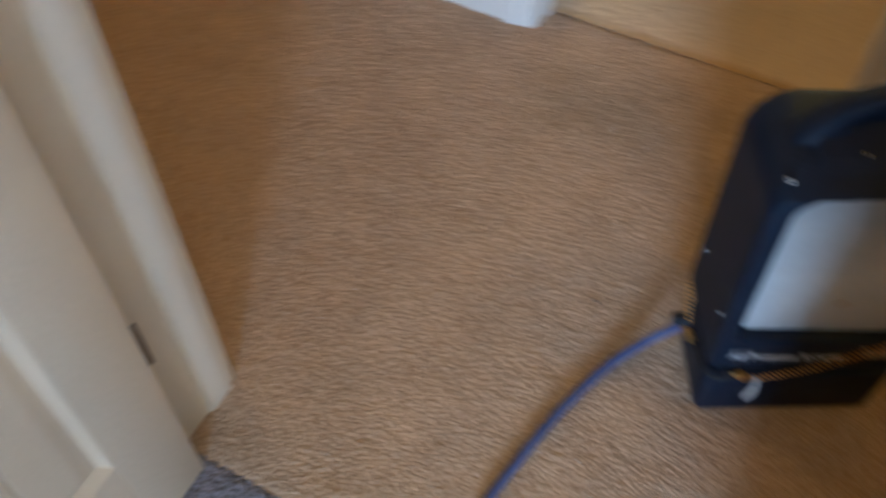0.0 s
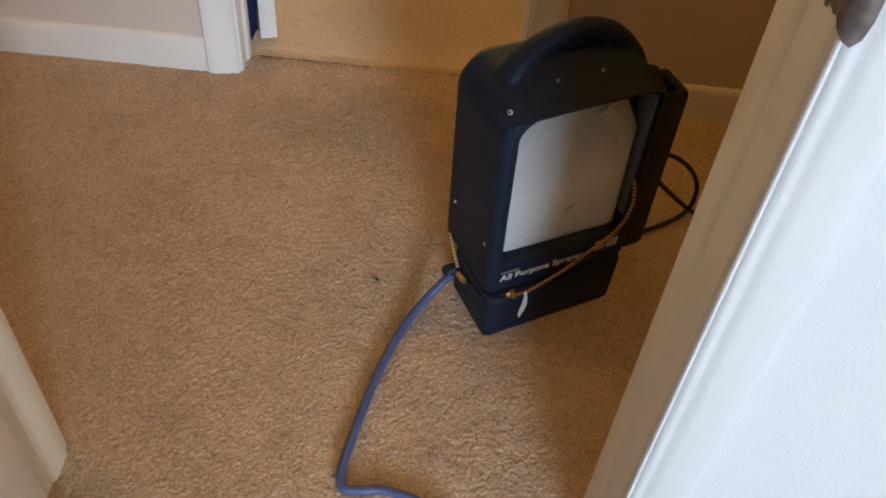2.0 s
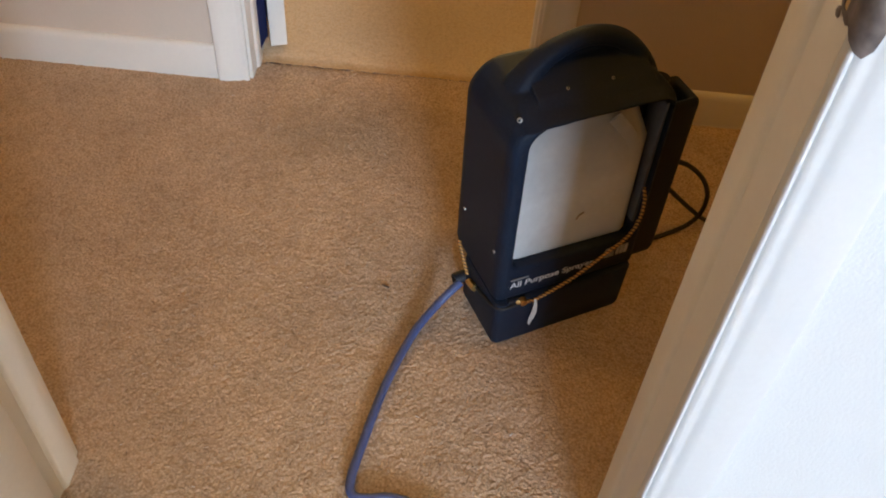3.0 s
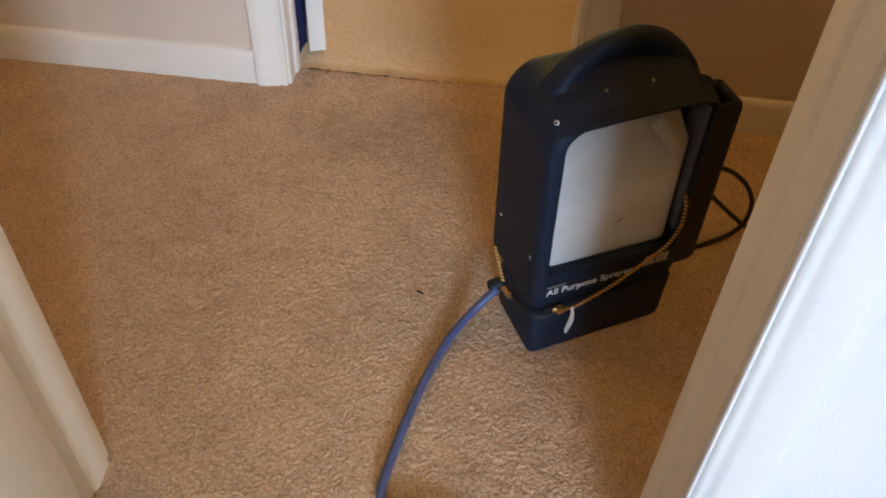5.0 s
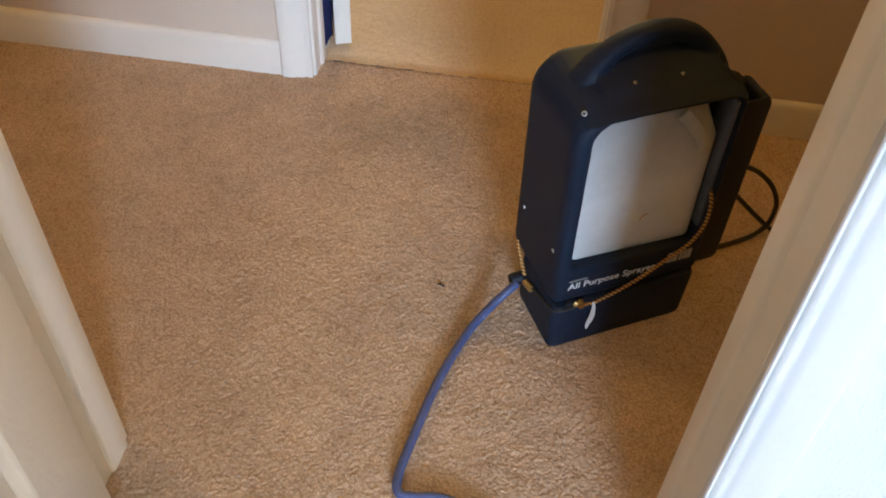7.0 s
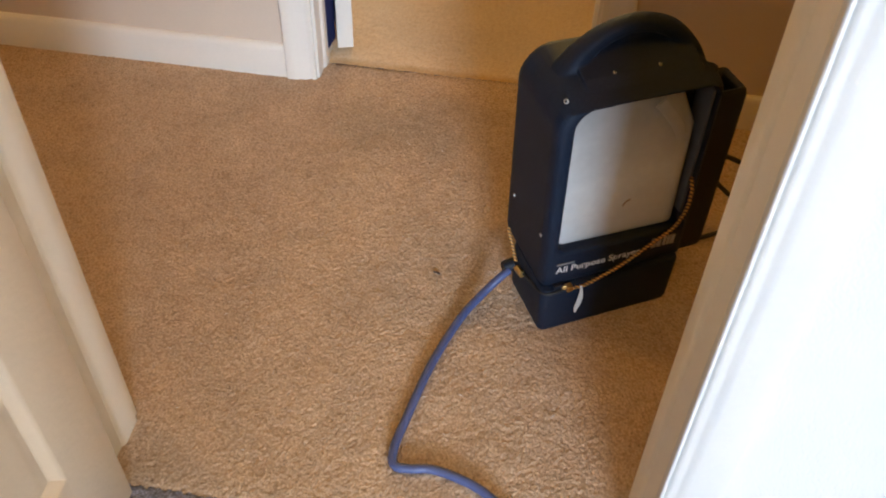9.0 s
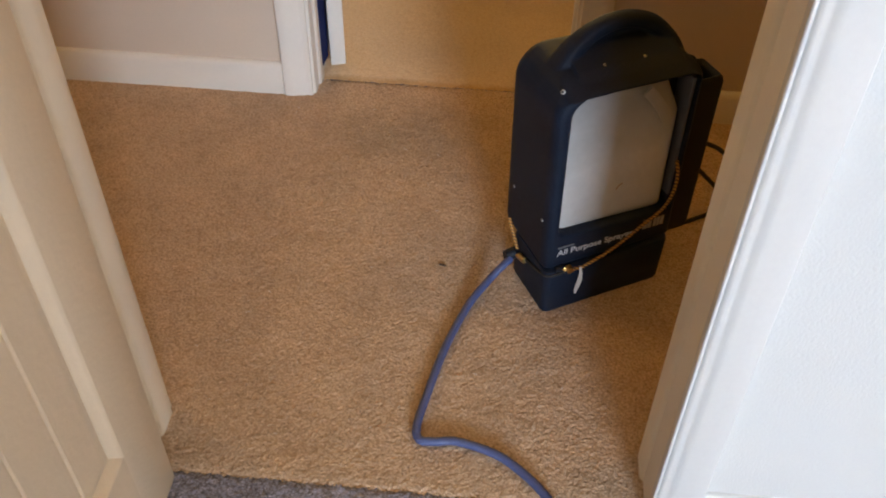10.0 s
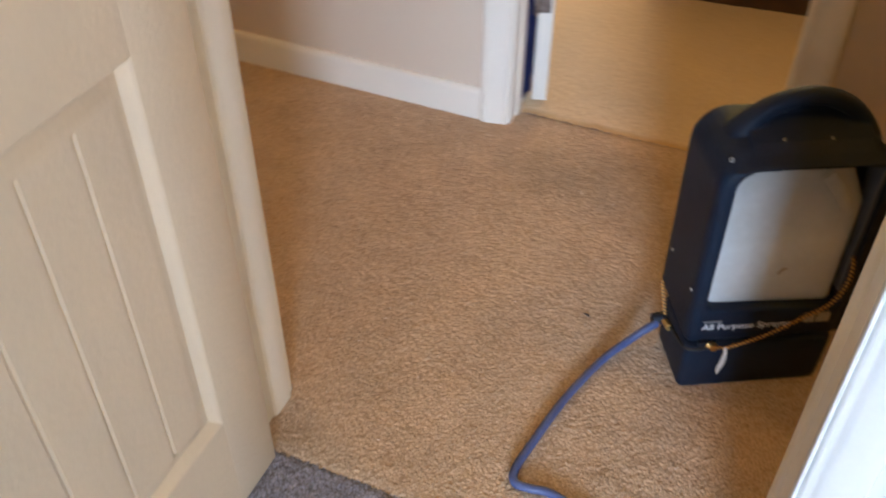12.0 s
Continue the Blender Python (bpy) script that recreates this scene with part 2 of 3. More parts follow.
def rope_nodes(nt, b, co, vm):
    w = nt.nodes.new("ShaderNodeTexWave")
    w.wave_type, w.bands_direction = "BANDS", "DIAGONAL"
    w.inputs["Scale"].default_value, w.inputs["Distortion"].default_value = 74, 1.0
    nt.links.new(co.outputs["Object"], w.inputs["Vector"])
    r = nt.nodes.new("ShaderNodeValToRGB")
    r.color_ramp.elements[0].position, r.color_ramp.elements[0].color = 0.30, (0.02, 0.015, 0.01, 1)
    r.color_ramp.elements[1].position, r.color_ramp.elements[1].color = 0.46, (0.54, 0.26, 0.05, 1)
    nt.links.new(w.outputs["Color"], r.inputs[0])
    nt.links.new(r.outputs[0], b.inputs["Base Color"])
M_ROPE = material("gold_black_braid", (0.5, 0.3, 0.06), 0.6, extra=rope_nodes)

def glass_material():
    m = bpy.data.materials.new("window_glass")
    m.use_nodes = True
    b = m.node_tree.nodes["Principled BSDF"]
    b.inputs["Transmission Weight"].default_value, b.inputs["Roughness"].default_value = 1.0, 0.0
    b.inputs["IOR"].default_value = 1.45
    return m
M_GLASS = glass_material()

# ---------------------------------------------------------------- mesh helpers
def bm_box(bm, x0, x1, y0, y1, z0, z1, bevel=0.0, seg=2):
    r = bmesh.ops.create_cube(bm, size=1.0)
    vs = r["verts"]
    for v in vs:
        v.co = Vector((x0 + (v.co.x + 0.5) * (x1 - x0), y0 + (v.co.y + 0.5) * (y1 - y0), z0 + (v.co.z + 0.5) * (z1 - z0)))
    if bevel:
        es = list({e for v in vs for e in v.link_edges})
        bmesh.ops.bevel(bm, geom=es, offset=bevel, segments=seg, profile=0.5, affect="EDGES")
    return bm

def box(x0, x1, y0, y1, z0, z1, bevel=0.0, seg=2):
    return bm_box(bmesh.new(), x0, x1, y0, y1, z0, z1, bevel, seg)

def finish(name, bm, mat, smooth=None):
    bmesh.ops.recalc_face_normals(bm, faces=bm.faces[:])
    me = bpy.data.meshes.new(name)
    bm.to_mesh(me)
    bm.free()
    me.materials.append(mat)
    if smooth is not None:
        me.shade_smooth()
        if smooth < 180:
            me.set_sharp_from_angle(angle=radians(smooth))
    return me

def part(name, bm, mat, parent=None, label="", smooth=None):
    ob = new(name, finish(name, bm, mat, smooth))
    ob.parent = parent
    return tagged(ob, label)

def thing(name, m, label, category, group="", kind=""):
    ob = new(name)
    ob.empty_display_size = 0.05
    ob.matrix_world = m
    return tagged(ob, label, category, group, kind)

def structure(name, bm, mat, label, category="", smooth=None):
    return tagged(part(name, bm, mat, None, "", smooth), label, category or name.split("_")[0], kind="structure")

def extrude_loop(bm, loop, axis_pts):
    """Sweeps a closed 2D loop through a list of functions that place (a, b) in space; caps both ends."""
    rings = [[bm.verts.new(f(a, b)) for a, b in loop] for f in axis_pts]
    n = len(loop)
    for r0, r1 in zip(rings, rings[1:]):
        for i in range(n):
            bm.faces.new((r0[i], r0[(i + 1) % n], r1[(i + 1) % n], r1[i]))
    bm.faces.new(rings[0][::-1])
    bm.faces.new(rings[-1])
    return bm

def smooth_path(pts, steps=10):
    """Catmull-Rom through the points."""
    p = [Vector(q) for q in pts]
    p = [2 * p[0] - p[1]] + p + [2 * p[-1] - p[-2]]
    out = []
    for i in range(1, len(p) - 2):
        for s in range(steps):
            t = s / steps
            a, b, c, d = p[i - 1], p[i], p[i + 1], p[i + 2]
            out.append(0.5 * (2 * b + (c - a) * t + (2 * a - 5 * b + 4 * c - d) * t * t + (3 * b - a - 3 * c + d) * t ** 3))
    out.append(p[-2])
    return out

def tube(path, radius, sides=12, flat=1.0, ripple=0.0, bm=None):
    """A tube with capped ends along a path; flat squeezes it along its second axis, ripple winds a braid into it."""
    bm = bm or bmesh.new()
    rings, ref = [], Vector((0, 0, 1))
    for i, q in enumerate(path):
        d = (path[min(i + 1, len(path) - 1)] - path[max(i - 1, 0)]).normalized()
        side = d.cross(ref)
        side = side.normalized() if side.length > 0.05 else Vector((1, 0, 0))
        up = side.cross(d)
        ring = []
        for k in range(sides):
            a = 2 * math.pi * k / sides
            r = radius * (1 + ripple * math.sin(3 * a + i * 1.1))
            ring.append(bm.verts.new(q + side * math.cos(a) * r + up * math.sin(a) * r * flat))
        rings.append(ring)
    for r0, r1 in zip(rings, rings[1:]):
        for k in range(sides):
            bm.faces.new((r0[k], r0[(k + 1) % sides], r1[(k + 1) % sides], r1[k]))
    bm.faces.new(rings[0][::-1])
    bm.faces.new(rings[-1])
    return bm

def disc(bm, centre, normal, radius, depth, sides=14, dome=0.0):
    m = Vector(normal).normalized().to_track_quat("Z", "Y").to_matrix()
    c = Vector(centre)
    lo = [bm.verts.new(c + m @ Vector((radius * math.cos(2 * math.pi * k / sides), radius * math.sin(2 * math.pi * k / sides), 0))) for k in range(sides)]
    hi = [bm.verts.new(c + m @ Vector((radius * 0.86 * math.cos(2 * math.pi * k / sides), radius * 0.86 * math.sin(2 * math.pi * k / sides), depth))) for k in range(sides)]
    top = bm.verts.new(c + m @ Vector((0, 0, depth + dome)))
    for k in range(sides):
        j = (k + 1) % sides
        bm.faces.new((lo[k], lo[j], hi[j], hi[k]))
        bm.faces.new((hi[k], hi[j], top))
    bm.faces.new(lo[::-1])
    return bm

# ---------------------------------------------------------------- plan
W = 0.748             # clear width between the jambs of the near doorway
NX0 = -0.004          # face of the hinge-side jamb
J = 0.102             # depth of the near wall
HALL_Y = 0.996        # face of the wall across the hall
FAR_Y = 1.112         # back of that wall
FJ0, FJ1 = 0.058, 0.627   # jamb faces of the far doorway
CEIL, HEAD = 2.44, 2.03
RX0, RX1, RY0 = -1.3, 3.9, -6.0
HX0, HX1 = -1.5, 1.9
FX0, FX1, FY1 = -1.0, 2.0, 4.2

def wall_with_hole(name, mat, label, x0, x1, y0, y1, holes):
    """A wall along x with rectangular holes (x0, x1, z0, z1)."""
    bm = bmesh.new()
    xs = x0
    for hx0, hx1, hz0, hz1 in holes:
        bm_box(bm, xs, hx0, y0, y1, 0, CEIL)
        bm_box(bm, hx0, hx1, y0, y1, hz1, CEIL)
        if hz0 > 0:
            bm_box(bm, hx0, hx1, y0, y1, 0, hz0)
        xs = hx1
    bm_box(bm, xs, x1, y0, y1, 0, CEIL)
    return structure(name, bm, mat, label, "wall")

T = 0.018   # jamb board
# the near wall has white paint towards the room and greige towards the hall: two skins with the frame between
wall_with_hole("wall_south", M_ROOM, "white painted room wall beside the open doorway", RX0, RX1, 0.0, J / 2, [(NX0 - T, W + T, 0, HEAD + T)])
wall_with_hole("wall_hall_south", M_WALL, "greige painted hall wall round the doorway", RX0 - 0.3, RX1, J / 2, J, [(NX0 - T, W + T, 0, HEAD + T)])
wall_with_hole("wall_north", M_WALL, "greige painted hall wall with a doorway to another room", HX0 - 0.1, FX1 + 0.1, HALL_Y, FAR_Y, [(FJ0 - T, FJ1 + T, 0, HEAD + T)])
wall_with_hole("wall_room_window", M_SIDE, "unseen wall with a window, painted tan for warm bounce", RX0 - 0.1, RX1 + 0.1, RY0 - 0.12, RY0,
               [(WIN[0] - WIN[3] / 2, WIN[0] + WIN[3] / 2, WIN[2] - WIN[4] / 2, WIN[2] + WIN[4] / 2)])
wall_with_hole("wall_far_window", M_WALL, "greige painted wall with a window in the far room", FX0 - 0.1, FX1 + 0.1, FY1, FY1 + 0.12,
               [(FWIN[0] - FWIN[3] / 2, FWIN[0] + FWIN[3] / 2, FWIN[2] - FWIN[4] / 2, FWIN[2] + FWIN[4] / 2)])
for nm, mat, b in (("wall_room_west", M_SIDE, (RX0 - 0.1, RX0, RY0, 0.0)), ("wall_room_east", M_SIDE, (RX1, RX1 + 0.1, RY0, J)),
                   # unseen wall added to keep window light off the door and left floor
                   ("wall_room_return", M_SIDE, (RX0, 0.76, -1.80, -1.70)),
                   ("wall_hall_west", M_WALL, (HX0 - 0.1, HX0, J, HALL_Y)), ("wall_hall_east", M_WALL, (HX1, HX1 + 0.1, J, HALL_Y)),
                   ("wall_far_west", M_WALL, (FX0 - 0.1, FX0, FAR_Y, FY1)), ("wall_far_east", M_WALL, (FX1, FX1 + 0.1, FAR_Y, FY1))):
    structure(nm, box(b[0], b[1], b[2], b[3], 0, CEIL), mat, "plain painted wall, unseen, closing or screening the space", "wall")
structure("ceiling", box(RX0 - 0.3, RX1 + 0.2, RY0 - 0.12, FY1 + 0.12, CEIL, CEIL + 0.1), M_CEIL, "unseen matte ceiling, tinted cream for warm bounce", "ceiling")

# fixtures of the assumed hall lights, over the view
lamp = thing("added_ceiling_light", Matrix.Translation(FILL_LAMPS[0][0]), "frosted warm flush ceiling light, unseen and assumed for the hall", "ceiling light", "hall ceiling lights")
bm = tube([Vector((0, 0, z)) for z in (0.04, 0.03, -0.01)], 0.15, 32)
part("pan", bm, M_BRONZE, lamp, "bronze pan", smooth=40)
bm = bmesh.new()
bmesh.ops.create_uvsphere(bm, u_segments=32, v_segments=12, radius=0.135)
for v in bm.verts:
    v.co = Vector((v.co.x, v.co.y, -0.012 - 0.06 * max(0.0, -v.co.z / 0.135)))
bmesh.ops.remove_doubles(bm, verts=bm.verts[:], dist=0.0005)
part("shade", bm, M_LAMP, lamp, "frosted glass shade", smooth=60)
copy_thing(lamp, Matrix.Translation(FILL_LAMPS[1][0]))

# ---------------------------------------------------------------- windows (behind the camera and in the far room)
def window(name, cx, y0, cz, w, h, lab):
    win = thing(name, Matrix.Translation((cx, y0, cz)), lab, "window", kind="structure")
    bm = bmesh.new()
    f = 0.05
    bm_box(bm, -w / 2, -w / 2 + f, 0, 0.06, -h / 2, h / 2)
    bm_box(bm, w / 2 - f, w / 2, 0, 0.06, -h / 2, h / 2)
    bm_box(bm, -w / 2 + f, w / 2 - f, 0, 0.06, h / 2 - f, h / 2)
    bm_box(bm, -w / 2 + f, w / 2 - f, 0, 0.06, -h / 2, -h / 2 + f)
    part("window_frame", bm, M_TRIM, win)
    for s in (0, 1):
        x0 = -w / 2 + f if s == 0 else 0.002
        p = part("pane", box(x0, x0 + w / 2 - f - 0.002, 0.028, 0.032, -h / 2 + f, h / 2 - f), M_GLASS, win)
        p.visible_shadow = False
    return win
window("window_1", WIN[0], RY0 - 0.11, WIN[2], WIN[3], WIN[4], "white framed window with clear panes")
window("window_2", FWIN[0], FY1 + 0.04, FWIN[2], FWIN[3], FWIN[4], "assumed white framed window of the far room, unseen")

# ---------------------------------------------------------------- floors
def carpet(name, mat, x0, x1, y0, y1, step, rough, label, seed, edge_low=(), lift=0.0, fray=""):
    """A sheet of cut pile: a fine grid, heaved by tuft-sized and hand-sized unevenness."""
    rng = np.random.default_rng(seed)
    nx, ny = int((x1 - x0) / step), int((y1 - y0) / step)
    xs, ys = np.linspace(x0, x1, nx), np.linspace(y0, y1, ny)
    X, Y = np.meshgrid(xs, ys)
    def soft(a, k):
        for _ in range(k):
            a = (a + np.roll(a, 1, 0) + np.roll(a, -1, 0) + np.roll(a, 1, 1) + np.roll(a, -1, 1)) / 5
        return (a - a.mean()) / a.std()
    fine, mid, lump, big = (soft(rng.random((ny, nx)), k) for k in (0, 2, 14, 60))
    pits = np.clip(soft(rng.random((ny, nx)), 1) - 1.6, 0, 2)
    Zs = lift + rough * (0.95 * fine + 0.24 * mid + 0.12 * lump + 0.4 * big - 1.8 * pits) - 1.2 * rough
    for side, d, depth in edge_low:
        dist = (Y - y0) if side == "s" else (y1 - Y)
        dist = dist + 0.002 * mid
        Zs -= depth * np.clip(1 - dist / d, 0, 1) ** 2
    J1, J2 = soft(rng.random((ny, nx)), 1), soft(rng.random((ny, nx)), 1)
    inner = np.zeros_like(X)
    inner[1:-1, 1:-1] = 1
    X = X + inner * J1 * step * 0.22
    Y = Y + J2 * step * 0.22 * inner
    if fray == "s":
        Y[0] += 0.0016 * J2[0]
    if fray == "n":
        Y[-1] += 0.0016 * J2[-1]
    co = np.stack([X, Y, Zs], -1).reshape(-1, 3)
    i = np.arange(ny * nx).reshape(ny, nx)
    quads = np.stack([i[:-1, :-1], i[:-1, 1:], i[1:, 1:], i[1:, :-1]], -1).reshape(-1, 4)
    me = bpy.data.meshes.new(name)
    me.vertices.add(len(co))
    me.vertices.foreach_set("co", co.ravel())
    me.loops.add(quads.size)
    me.loops.foreach_set("vertex_index", quads.ravel())
    me.polygons.add(len(quads))
    me.polygons.foreach_set("loop_start", np.arange(0, quads.size, 4))
    me.update(calc_edges=True)
    me.materials.append(mat)
    me.shade_smooth()
    return tagged(new(name, me), label, "carpet", kind="structure")

SEAM, FSEAM = -0.004, 1.054
carpet("floor_hall", M_TAN, -0.75, 1.45, SEAM, FSEAM, 0.0022, 0.00070, "tan cut-pile carpet in the hall, soiled near the far doorway", 3,
       (("s", 0.014, 0.003), ("n", 0.010, 0.0015)), 0.0, "s")
carpet("floor_room", M_GREY, -0.3, 1.3, -0.75, SEAM + 0.002, 0.003, 0.0009, "blue-grey cut-pile carpet of the near room", 5, (("n", 0.010, 0.003),), 0.0, "n")
carpet("floor_far", M_PINK, -0.6, 1.3, FSEAM - 0.001, 2.3, 0.005, 0.0005, "pale beige carpet of the far room", 7, (("s", 0.010, 0.0015),), 0.0015)
structure("subfloor", box(RX0 - 0.3, RX1 + 0.2, RY0 - 0.12, FY1 + 0.12, -0.12, -0.02), M_GREY, "floor slab under the carpets", "floor")
for nm, mat, b in (("floor_room_rest", M_GREY, (-1.3, -0.3, RY0, 0.0)), ("floor_room_back", M_GREY, (-0.3, 1.3, RY0, -0.75)), ("floor_room_side", M_GREY, (1.3, RX1, RY0, 0.0)),
                   ("floor_hall_west", M_TAN, (HX0, -0.75, J, HALL_Y)), ("floor_hall_east", M_TAN, (1.45, HX1, J, HALL_Y)),
                   ("floor_far_west", M_PINK, (FX0, -0.6, FAR_Y, FY1)), ("floor_far_back", M_PINK, (-0.6, 1.3, 2.3, FY1)), ("floor_far_east", M_PINK, (1.3, FX1, FAR_Y, FY1))):
    structure(nm, box(b[0], b[1], b[2], b[3], -0.02, -0.002), mat, "carpet running on out of the doorway's view", "carpet")

# ---------------------------------------------------------------- trim
def casing_loop(w=0.064):
    """Cross-section of a moulded casing: a = across from the opening outwards, b = out of the wall."""
    return [(0, 0), (0, 0.007), (0.0015, 0.009), (0.006, 0.0095), (0.010, 0.0085), (0.014, 0.0092), (0.030, 0.0125), (0.040, 0.0155),
            (0.046, 0.0165), (w - 0.006, 0.0168), (w - 0.002, 0.0155), (w, 0.012), (w, 0)]

def beaded_loop(w=0.070):
    """The same for a casing with a round bead and a narrow quirk at its inner edge."""
    return [(0, 0), (0, 0.0095), (0.0006, 0.0114), (0.0018, 0.0126), (0.0032, 0.0122), (0.0042, 0.0108), (0.0048, 0.0086), (0.0062, 0.0084), (0.0070, 0.0102),
            (0.0092, 0.0122), (0.0125, 0.0128), (0.0160, 0.0124), (0.0200, 0.0132), (0.0225, 0.0150), (0.0300, 0.0160), (0.046, 0.0168), (w - 0.006, 0.0170), (w - 0.002, 0.0157), (w, 0.012), (w, 0)]

def board_loop(h):
    """Cross-section of a baseboard: a = out of the wall, b = height."""
    return [(0, 0), (0.012, 0), (0.012, h - 0.016), (0.0105, h - 0.008), (0.007, h - 0.002), (0.003, h), (0, h)]

def baseboard(name, x0, x1, y, out, label, paint, h=0.083):
    bm = extrude_loop(bmesh.new(), board_loop(h), [lambda a, b: (x0, y + out * a, b - 0.004), lambda a, b: (x1, y + out * a, b - 0.004)])
    return structure(name, bm, paint, label, "baseboard", smooth=40)

def door_frame(name, label, x0, x1, ya, yb, stop, lips, loop, reveal, paint):
    """Lining of a doorway: two jambs, head, stops (from y, to y, thickness) and moulded casing on the sides given in lips (face y, outward sign, paint)."""
    fr = thing(name, Matrix(), label, "door frame", kind="structure")
    s0, s1, st = stop
    for s, x in ((-1, x0), (1, x1)):
        a, b = sorted((x, x + s * T))
        part("jamb", box(a, b, ya, yb, -0.004, HEAD + T, 0.0012), paint, fr, smooth=40)
        ease = [(s0 - 0.005, 0.0), (s0 - 0.002, st * 0.55), (s0 + 0.001, st * 0.92), (s0 + 0.004, st), (s1 - 0.002, st), (s1 - 0.0004, st * 0.8), (s1, 0.0)]
        part("stop", extrude_loop(bmesh.new(), ease, [lambda y, d, z=z: (x - s * d, y, z) for z in (-0.004, HEAD - st)]), paint, fr, smooth=40)
    part("head", box(x0, x1, ya, yb, HEAD, HEAD + T, 0.0012), paint, fr)
    for y, out, coat in lips:
        for s, x in ((-1, x0), (1, x1)):
            e = x + s * reveal
            bm = extrude_loop(bmesh.new(), loop, [lambda a, b, z=z: (e + s * a, y + out * b, z) for z in (-0.004, HEAD + reveal)])
            part("casing", bm, coat, fr, smooth=35)
        bm = extrude_loop(bmesh.new(), loop, [lambda a, b, x=x: (x, y + out * b, HEAD + reveal + 0.0002 + a) for x in (x0 - 0.07, x1 + 0.07)])
        part("casing", bm, coat, fr, smooth=35)
    return fr

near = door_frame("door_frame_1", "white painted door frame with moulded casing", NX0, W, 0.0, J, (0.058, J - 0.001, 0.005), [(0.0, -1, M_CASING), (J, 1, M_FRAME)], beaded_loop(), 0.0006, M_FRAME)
far = door_frame("door_frame_2", "white painted frame of the doorway across the hall", FJ0, FJ1, HALL_Y, FAR_Y, (HALL_Y + 0.040, HALL_Y + 0.074, 0.0055), [(HALL_Y, -1, M_TRIM), (FAR_Y, 1, M_TRIM)], casing_loop(), 0.006, M_TRIM)
baseboard("baseboard_1", HX0, FJ0 - 0.071, HALL_Y, -1, "white painted baseboard along the hall wall", M_TRIM)
baseboard("baseboard_2", FJ1 + 0.071, HX1, HALL_Y, -1, "white painted baseboard along the shaded hall wall", M_TRIM)
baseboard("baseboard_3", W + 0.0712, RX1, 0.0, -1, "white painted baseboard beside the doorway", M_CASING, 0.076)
baseboard("baseboard_4", HX0, -0.071, J, 1, "white painted baseboard on the near side of the hall", M_TRIM)
baseboard("baseboard_5", W + 0.071, HX1, J, 1, "white painted baseboard on the near side of the hall", M_TRIM)

# ---------------------------------------------------------------- doors
def hinge(parent, x, y, z):
    """Five knuckles with a domed pin."""
    bm = bmesh.new()
    for k in range(5):
        tube([Vector((x, y, z + k * 0.018 + 0.0006)), Vector((x, y, z + k * 0.018 + 0.0174))], 0.0062, 14, bm=bm)
    disc(bm, (x, y, z + 0.09), (0, 0, 1), 0.0045, 0.004, dome=0.002)
    disc(bm, (x, y, z), (0, 0, -1), 0.0045, 0.004, dome=0.002)
    return part("hinge", bm, M_BRONZE, parent, "dark bronze butt hinge", smooth=40)

def panel_mesh(y0, y1, z0, z1, face, grooves):
    """A planked panel with a moulded border, on the plane x = face; y0 is the hinge side."""
    bm = bmesh.new()
    def ring(d, dep):
        return [bm.verts.new((face - dep, y, z)) for y, z in ((y0 - d, z0 + d), (y1 + d, z0 + d), (y1 + d, z1 - d), (y0 - d, z1 - d))]
    prof = [(0, 0), (0.0018, 0.0010), (0.0036, 0.0040), (0.0095, 0.0126), (0.0120, 0.0142), (0.0160, 0.0132), (0.0260, 0.0086), (0.0310, 0.0074), (0.036, 0.0074)]
    rings = [ring(d, dep) for d, dep in prof]
    for a, b in zip(rings, rings[1:]):
        for i in range(4):
            bm.faces.new((a[i], a[(i + 1) % 4], b[(i + 1) % 4], b[i]))
    d = prof[-1][0]
    za, zb = z0 + d, z1 - d
    line = [(y0 - d, 0.0074)]
    for g in grooves:
        line += [(g + 0.0035, 0.0074), (g + 0.0012, 0.0106), (g - 0.0012, 0.0106), (g - 0.0035, 0.0074)]
    line.append((y1 + d, 0.0074))
    lo = [bm.verts.new((face - dep, y, za)) for y, dep in line]
    hi = [bm.verts.new((face - dep, y, zb)) for y, dep in line]
    for i in range(len(line) - 1):
        bm.faces.new((lo[i], lo[i + 1], hi[i + 1], hi[i]))
    return bm

def panel_door(name, label, m, width, paint):
    """A two-panel planked door leaf, local x = thickness (shown face at 0.035), y = from the hinge edge (0) to -width."""
    d = thing(name, m, label, "door", kind="structure")
    th, z0, z1, st = 0.035, 0.0, HEAD - 0.02, 0.094
    panels = [(0.196, 0.762), (0.915, 1.885)]
    ys = (-st, -width + st)
    bm = bmesh.new()
    e = 0.0015
    # stiles and rails as a slab in pieces, the panels filling the openings
    bm_box(bm, 0, th, ys[0], 0, z0, z1, e)
    bm_box(bm, 0, th, -width, ys[1], z0, z1, e)
    cuts = [z0] + [z for p in panels for z in p] + [z1]
    for a, b in zip(cuts[0::2], cuts[1::2]):
        bm_box(bm, 0, th, ys[1], ys[0], a, b)
    part("leaf", bm, paint, d, smooth=40)
    for a, b in panels:
        gr, g = [], ys[0] - 0.036 - 0.052
        while g > ys[1] + 0.06:
            gr.append(g)
            g -= 0.075
        bm = panel_mesh(ys[0], ys[1], a, b, th, gr)
        # back of the panel, set in a little
        bm_box(bm, 0.004, 0.018, ys[1], ys[0], a, b)
        part("panel", bm, paint, d, "recessed panel with planked grooves", smooth=30)
    return d

door_1 = panel_door("door_1", "cream white planked panel door standing wide open", pose(0.008, -0.018, 0.006), 0.745, M_DOOR)
hinge(door_1, -0.004, 0.010, 0.20)
hinge(door_1, -0.004, 0.010, 0.98)
